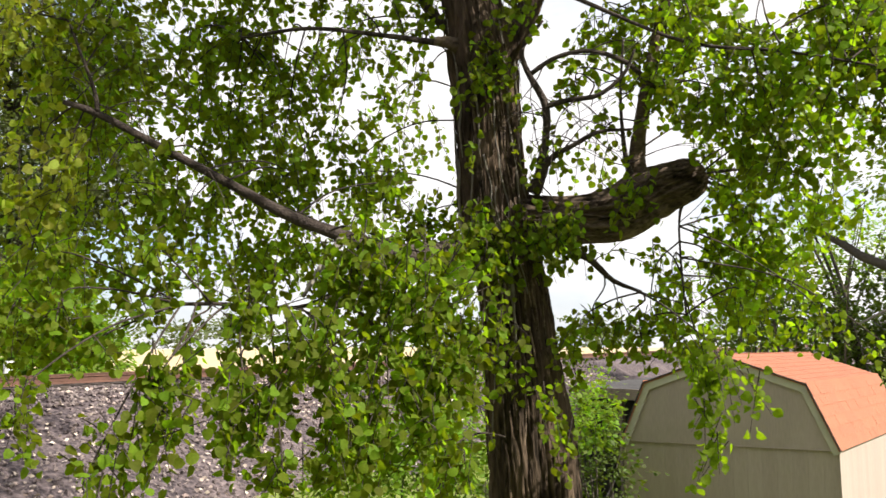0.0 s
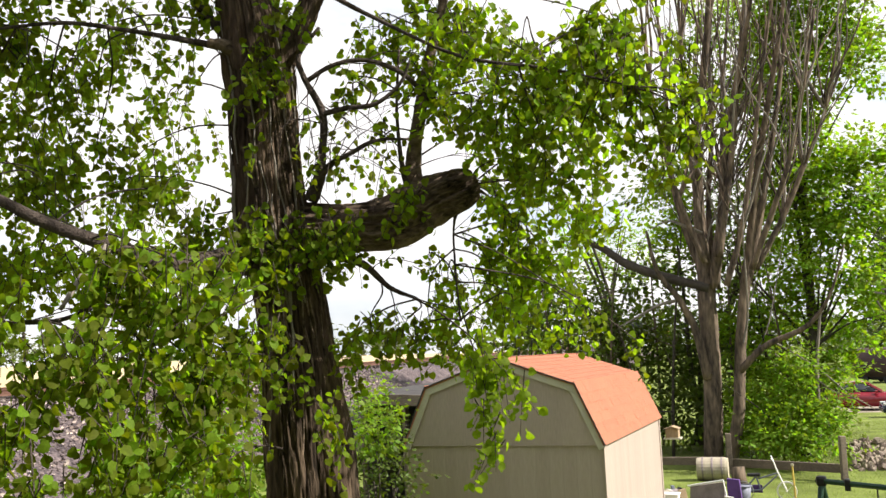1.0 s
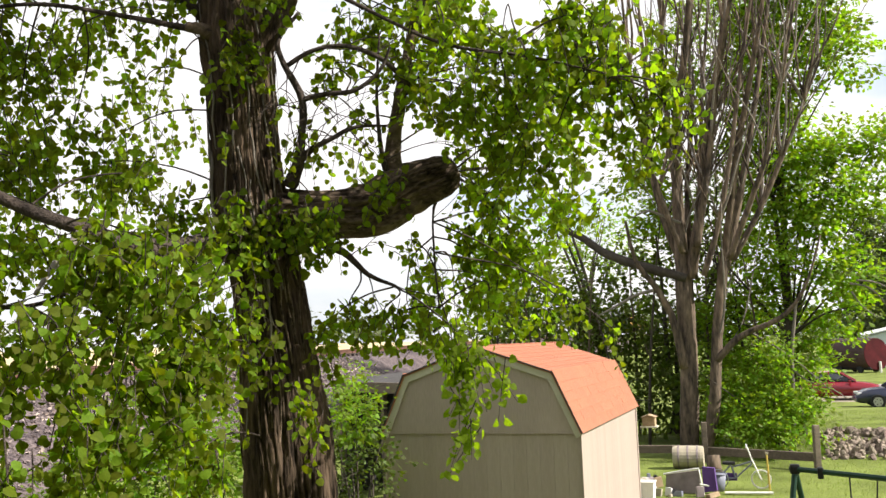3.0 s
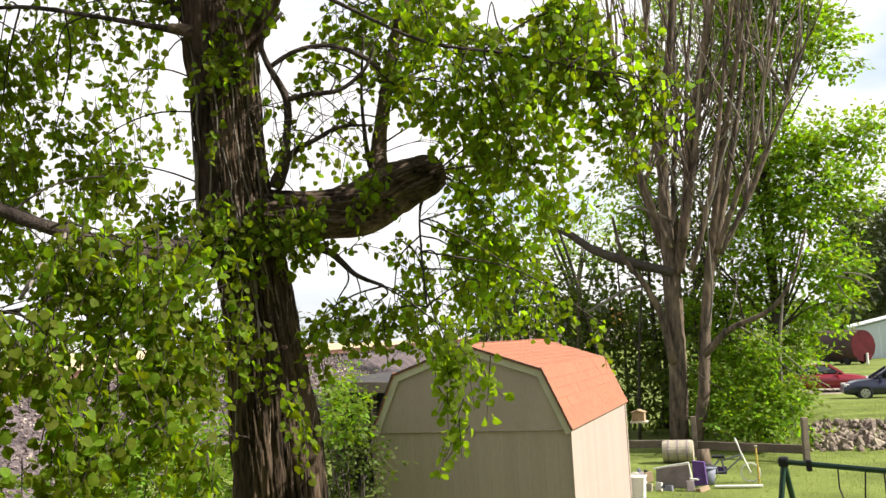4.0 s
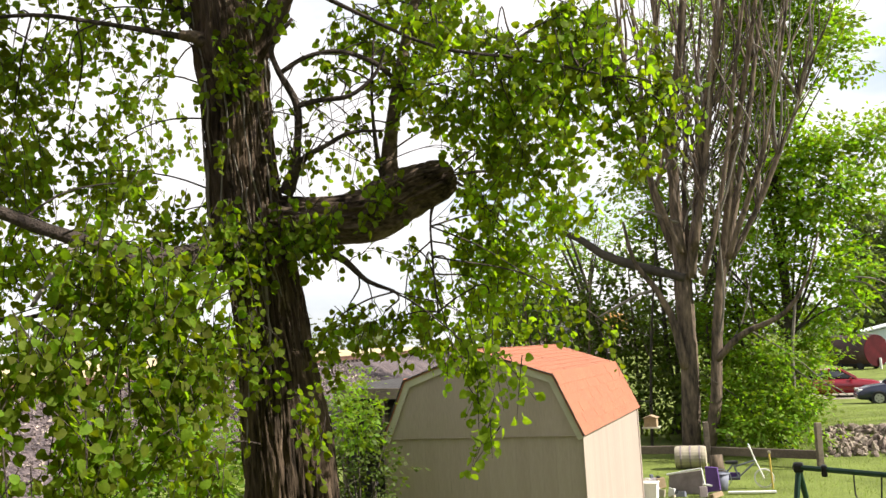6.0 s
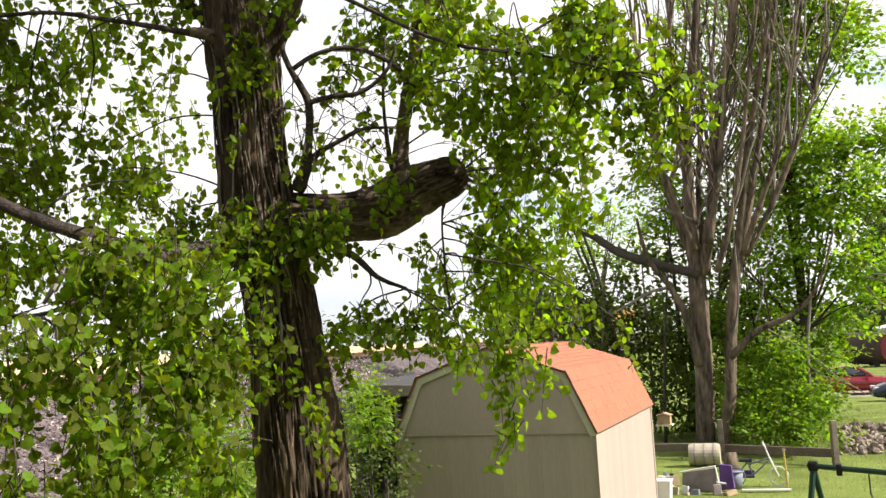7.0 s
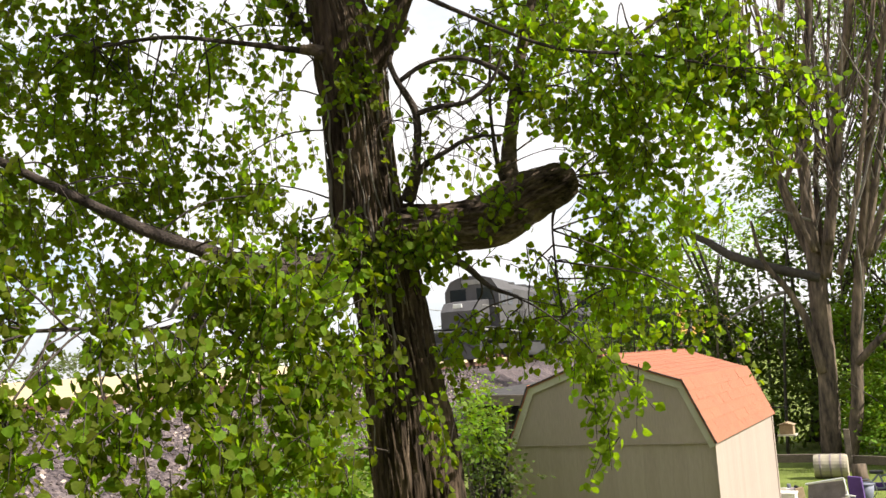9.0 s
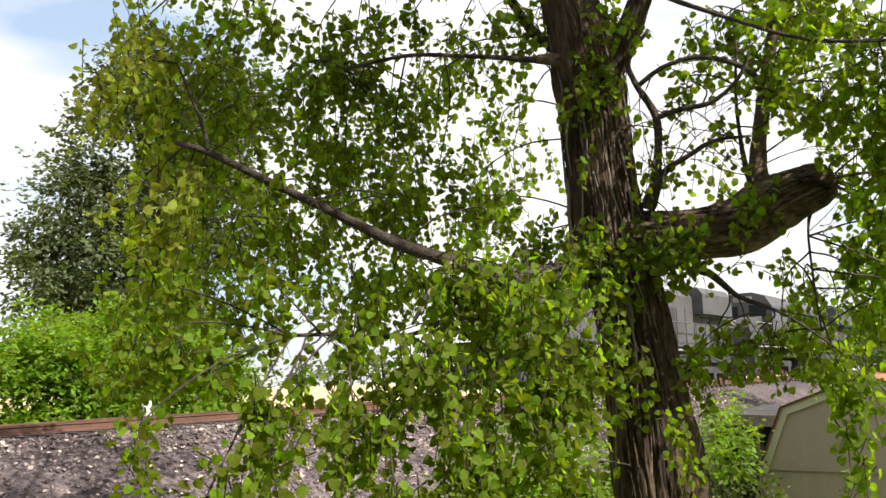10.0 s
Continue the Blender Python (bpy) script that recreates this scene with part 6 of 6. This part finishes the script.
def build_drive():
    """A worn gravel drive on the far side of the rocks."""
    xs, ys = np.arange(1.0, 60.0, 1.5), np.arange(36.0, 50.0, 1.0)
    vs = [(x, y + 0.6 * noise.noise(Vector((x * 0.2, y * 0.2, 1))), ground_z(x, y) + (0.035 if 0 < j < len(ys) - 1 else -0.05)) for j, y in enumerate(ys) for x in xs]
    w = len(xs)
    fs = [(j * w + i, j * w + i + 1, (j + 1) * w + i + 1, (j + 1) * w + i) for j in range(len(ys) - 1) for i in range(w - 1)]
    tagged(new("gravel_drive", mesh_of("gravel_drive", vs, fs, DRIVE, True)), "pale worn gravel drive beyond the rocks", "driveway", kind="structure")


DRIVE = mat("pale_gravel", (0.30, 0.26, 0.21), 0.95, var=0.3, scale=0.6, bump=0.6, bscale=25, spec=0.15)
build_drive()


def build_shelter():
    p = (-5.15, 4.69, 2.54)
    s = thing("lean_to_shelter", (p[0], p[1], 0), "low open shelter with a flat tarred roof beside the bank", "shelter", turn=-28)
    top = p[2]
    b = box(3.4, 2.4, 0.14, (0, 0.9, top - 0.14), 0.02, turn=(4, 0, 0))
    part("roof", b, TAR, s, "grey weathered flat roof")
    part("fascia", box(3.42, 0.05, 0.22, (0, -0.33, top - 0.30), 0.01), FENCE, s)
    for x in (-1.55, 0, 1.55):
        for y in (-0.2, 1.9):
            part("post", box(0.10, 0.10, top - 0.2, (x, y, 0), 0.01), FENCE, s)
    # walls in the roof's dark tar put the shade inside into their colour
    part("back_wall", box(3.2, 0.06, top - 0.3, (0, 2.0, 0)), TAR, s)
    part("side_wall", box(0.06, 2.0, top - 0.3, (1.62, 0.9, 0)), TAR, s)
    part("side_wall", box(0.06, 2.0, top - 0.3, (-1.62, 0.9, 0)), TAR, s)


build_shelter()


def build_scrap_by_bank():
    p = (-6.42, -2.88, 1.99)
    g = ground_z(p[0], p[1])
    d = thing("black_drum", (p[0], p[1], g), "black steel drum standing in the undergrowth", "drum")
    vs, fs = tube_data([(0, 0, 0), (0, 0, 0.02), (0, 0, 0.3), (0, 0, 0.6), (0, 0, 0.86), (0, 0, 0.88)], [0.26, 0.28, 0.285, 0.285, 0.28, 0.26], 20)
    part("barrel", mesh_of("barrel", vs, fs, BLACK_STEEL, True), BLACK_STEEL, d)
    for z in (0.3, 0.6):
        part("hoop", wheel_ring(0.287, 0.012, z), BLACK_STEEL, d)
    q = (-6.10, -2.98, 2.12)
    w = thing("pale_board", (q[0], q[1], ground_z(q[0], q[1])), "pale weathered board leaning on the drum", "board", turn=30)
    part("plank", box(0.24, 0.035, 1.1, (0, 0, 0), 0.006, turn=(-6, 5, 0)), BARK_PALE, w)


build_scrap_by_bank()


# ---- unseen house wall behind the viewer, added to block sky light ----
def build_sky_block_wall():
    w = new("wall_south")
    b = box(20.0, 0.25, 8.5, (0, 0, 0))
    me = bpy.data.meshes.new("wall_south")
    b.to_mesh(me)
    b.free()
    me.materials.append(SIDING)
    bpy.data.objects.remove(w)
    w = new("wall_south", me)
    w.matrix_basis = pose(4.05, -14.9, 0, 0, 0, 30)
    tagged(w, "unseen plain tan house wall added behind the viewer to block sky light", "wall", kind="structure")


build_sky_block_wall()


# ---- the train ----
def build_locomotive(label, main):
    L = thing("locomotive", (0, 0, 0), label, "locomotive", "engines of the train")
    part("frame", box(2.7, 19.6, 0.42, (0, 10.2, 1.10), 0.04), LOCO_DARK, L)
    part("sill_stripe", box(3.06, 19.4, 0.09, (0, 10.2, 1.55), 0.02), LOCO_WHITE, L, "pale stripe along the walkway edge")
    part("walkway", box(3.0, 19.5, 0.05, (0, 10.2, 1.715)), LOCO_DARK, L)
    b = prism([(0.9, 1.76), (2.9, 1.76), (2.9, 3.25), (1.35, 3.05), (0.9, 2.6)], 1.9, axis="x")
    part("nose", b, main, L)
    b = prism([(-1.50, 1.76), (1.50, 1.76), (1.50, 3.75), (1.15, 4.30), (0.5, 4.52), (-0.5, 4.52), (-1.15, 4.30), (-1.50, 3.75)], 2.5)
    cab = part("cab", b, main, L)
    cab.location = (0, 4.1, 0)
    for x in (-1.505, 1.505):
        for y in (-0.6, 0.5):
            part("window", box(0.03, 0.75, 0.75, (x, y, 2.95), 0.01), CAR_GLASS, cab)
    for x in (-0.75, 0.75):
        part("window", box(0.9, 0.03, 0.65, (x, -1.26, 3.20), 0.01), CAR_GLASS, cab)
    part("number_board", box(1.0, 0.05, 0.26, (0, -1.27, 4.05), 0.01), LOCO_WHITE, cab)
    part("headlight", box(0.5, 0.08, 0.22, (0, 0.88, 2.75), 0.03), LAMP, L)
    b = prism([(-0.95, 1.76), (0.95, 1.76), (0.95, 4.0), (0.72, 4.28), (-0.72, 4.28), (-0.95, 4.0)], 13.2)
    hood = part("hood", b, main, L)
    hood.location = (0, 12.0, 0)
    for k in range(14):
        for x in (-0.965, 0.965):
            part("door_panel", box(0.03, 0.72, 1.5, (x, -5.9 + k * 0.9, 1.95), 0.01), LOCO_DARK if k % 5 == 2 else main, hood)
    for k in range(7):
        for x in (-0.97, 0.97):
            part("louvre", box(0.05, 2.2, 0.06, (x, 4.6, 3.1 + 0.12 * k), 0.01), LOCO_WHITE if k % 2 else LOCO_DARK, hood)
    b = prism([(-1.45, 3.25), (1.45, 3.25), (1.45, 4.15), (1.2, 4.45), (-1.2, 4.45), (-1.45, 4.15)], 3.4)
    part("radiator", b, LOCO_GREY, L).location = (0, 16.4, 0)
    for y in (8.0, 10.2):
        f = wheel_bm(0.62, 0.22, 20)
        bmesh.ops.rotate(f, cent=(0, 0, 0), matrix=Matrix.Rotation(radians(90), 3, "X"), verts=f.verts)
        part("roof_fan", f, LOCO_DARK, L).location = (0, y, 4.36)
    part("exhaust_stack", box(0.5, 0.9, 0.32, (0, 12.6, 4.26), 0.05), LOCO_DARK, L)
    part("fuel_tank", box(2.5, 5.2, 0.85, (0, 10.2, 0.28), 0.15), LOCO_DARK, L)
    for yt in (4.2, 16.2):
        for x in (-1.05, 1.05):
            tr = part("truck_frame", box(0.16, 4.4, 0.34, (x, yt, 0.62), 0.05), LOCO_DARK, L)
            for dy in (-1.65, 0, 1.65):
                part("wheel", wheel_on_x(0.50, 0.13), RUST, tr).location = (x * 0.78, yt + dy, 0.50)
                part("axle_box", box(0.2, 0.34, 0.34, (x * 1.04, yt + dy, 0.34), 0.04), LOCO_DARK, tr)
    part("pilot_plough", prism([(0.05, 0.18), (0.75, 0.18), (0.75, 1.1), (0.25, 1.1)], 2.7, axis="x"), LOCO_DARK, L)
    for x in (-1.46, 1.46):
        for k in range(14):
            y = 5.6 + k * 1.02
            part("stanchion", rod((x, y, 1.74), (x, y, 2.75), 0.02, segs=5), LOCO_GREY, L)
        part("hand_rail", rod((x, 5.6, 2.75), (x, 18.9, 2.75), 0.022, segs=5), LOCO_GREY, L)
        part("nose_rail", line_rod([(x, 0.45, 1.74), (x, 0.45, 2.8), (x, 2.8, 2.8)], 0.022, segs=5), LOCO_WHITE, L)
        for z in (0.45, 0.80, 1.12):
            part("step", box(0.5, 0.34, 0.05, (x * 0.86, 0.62, z)), LOCO_WHITE, L)
    return L


def wheel_on_x(r, w):
    b = wheel_bm(r, w, 18)
    bmesh.ops.rotate(b, cent=(0, 0, 0), matrix=Matrix.Rotation(radians(90), 3, "Z"), verts=b.verts)
    return b


def build_boxcar(label, main):
    c = thing("freight_car", (0, 0, 0), label, "freight car", "cars of the train")
    part("body", prism([(-1.5, 1.05), (1.5, 1.05), (1.5, 3.9), (0.9, 4.3), (-0.9, 4.3), (-1.5, 3.9)], 15.0), main, c).location = (0, 8.0, 0)
    for k in range(15):
        for x in (-1.53, 1.53):
            part("rib", box(0.06, 0.08, 2.8, (x, 1.0 + k, 1.08)), main, c)
    part("door", box(0.06, 2.6, 2.7, (1.55, 8.0, 1.1), 0.02), LOCO_DARK, c)
    part("sill", box(2.6, 15.6, 0.3, (0, 8.0, 0.8), 0.02), LOCO_DARK, c)
    for yt in (2.2, 13.8):
        for x in (-1.0, 1.0):
            tr = part("truck_frame", box(0.14, 2.6, 0.28, (x, yt, 0.42), 0.05), LOCO_DARK, c)
            for dy in (-0.85, 0.85):
                part("wheel", wheel_on_x(0.42, 0.13), RUST, tr).location = (x * 0.78, yt + dy, 0.42)
    return c


TRAIN = [(build_locomotive("grimy grey diesel locomotive leading the train", LOCO_GREY), 0.0),
         (build_locomotive("grimy grey diesel locomotive coupled behind the first", LOCO_GREY), 20.6)]
TRAIN += [(build_boxcar("dark grimy freight car of the train", LOCO_DARK), 41.2)]
TRAIN += [(build_boxcar("yellow-orange ribbed freight car of the train", LOCO_YELLOW), 57.6 + 16.4 * k) for k in range(3)]


# ---- what moves ----
TRAIN_SPEED = 17.0


def train_pose(t, back):
    """The place on the track of a point that lies so far behind the nose."""
    y = 33.2 - TRAIN_SPEED * (t - 8.6) + back
    return pose(track_x(y), y, rail_z(y), -0.5, 0, 5.7)


# how far the wind carries the hanging shoots: seconds, metres
HANG_SWING = ((0, 0.5, 1, 2.5, 4.5, 5.0, 5.5, 7.0, 7.5, 8.0, 8.5, 9.0, 9.5, 10.0), (0, -0.02, 0.03, 0.03, 0.02, 0.02, 0.10, 0.25, 0.32, 0.32, 0.18, 0.08, 0.04, 0.0))


def motions():
    times = [0.5 * k for k in range(21)]
    for ob, c, s, breadth in SPRAYS:
        rng = random.Random(s)
        a, b, p, q = rng.uniform(0.6, 1.3), rng.uniform(1.6, 2.4), rng.uniform(0, 6.28), rng.uniform(0, 6.28)
        amp = 0.020 + 0.012 * rng.random()
        rows = []
        swing = HANG_SWING if s > HANG_SEED else None
        for t in times:
            pull = float(np.interp(t, *swing)) if swing else 0.0
            gust = 0.5 + 0.5 * math.sin(0.75 * t - 2.2 + 0.15 * c[0]) ** 2
            u = math.sin(a * t * 2.2 + p) * 0.7 + math.sin(b * t * 2.2 + q) * 0.3
            v = math.sin(b * t * 1.7 + p) * 0.6
            rows.append((t, pose(c[0] + 0.9 * pull + amp * (u * gust + 0.4 * gust), c[1] + 0.4 * pull + 0.6 * amp * v, c[2] + 0.25 * pull + 0.35 * amp * u * gust, 2.2 * v * gust, 2.5 * u * gust, 2.0 * v)))
        walk(ob, rows)
    for ob, back in TRAIN:
        walk(ob, [(t, train_pose(t, back)) for t in times])


motions()
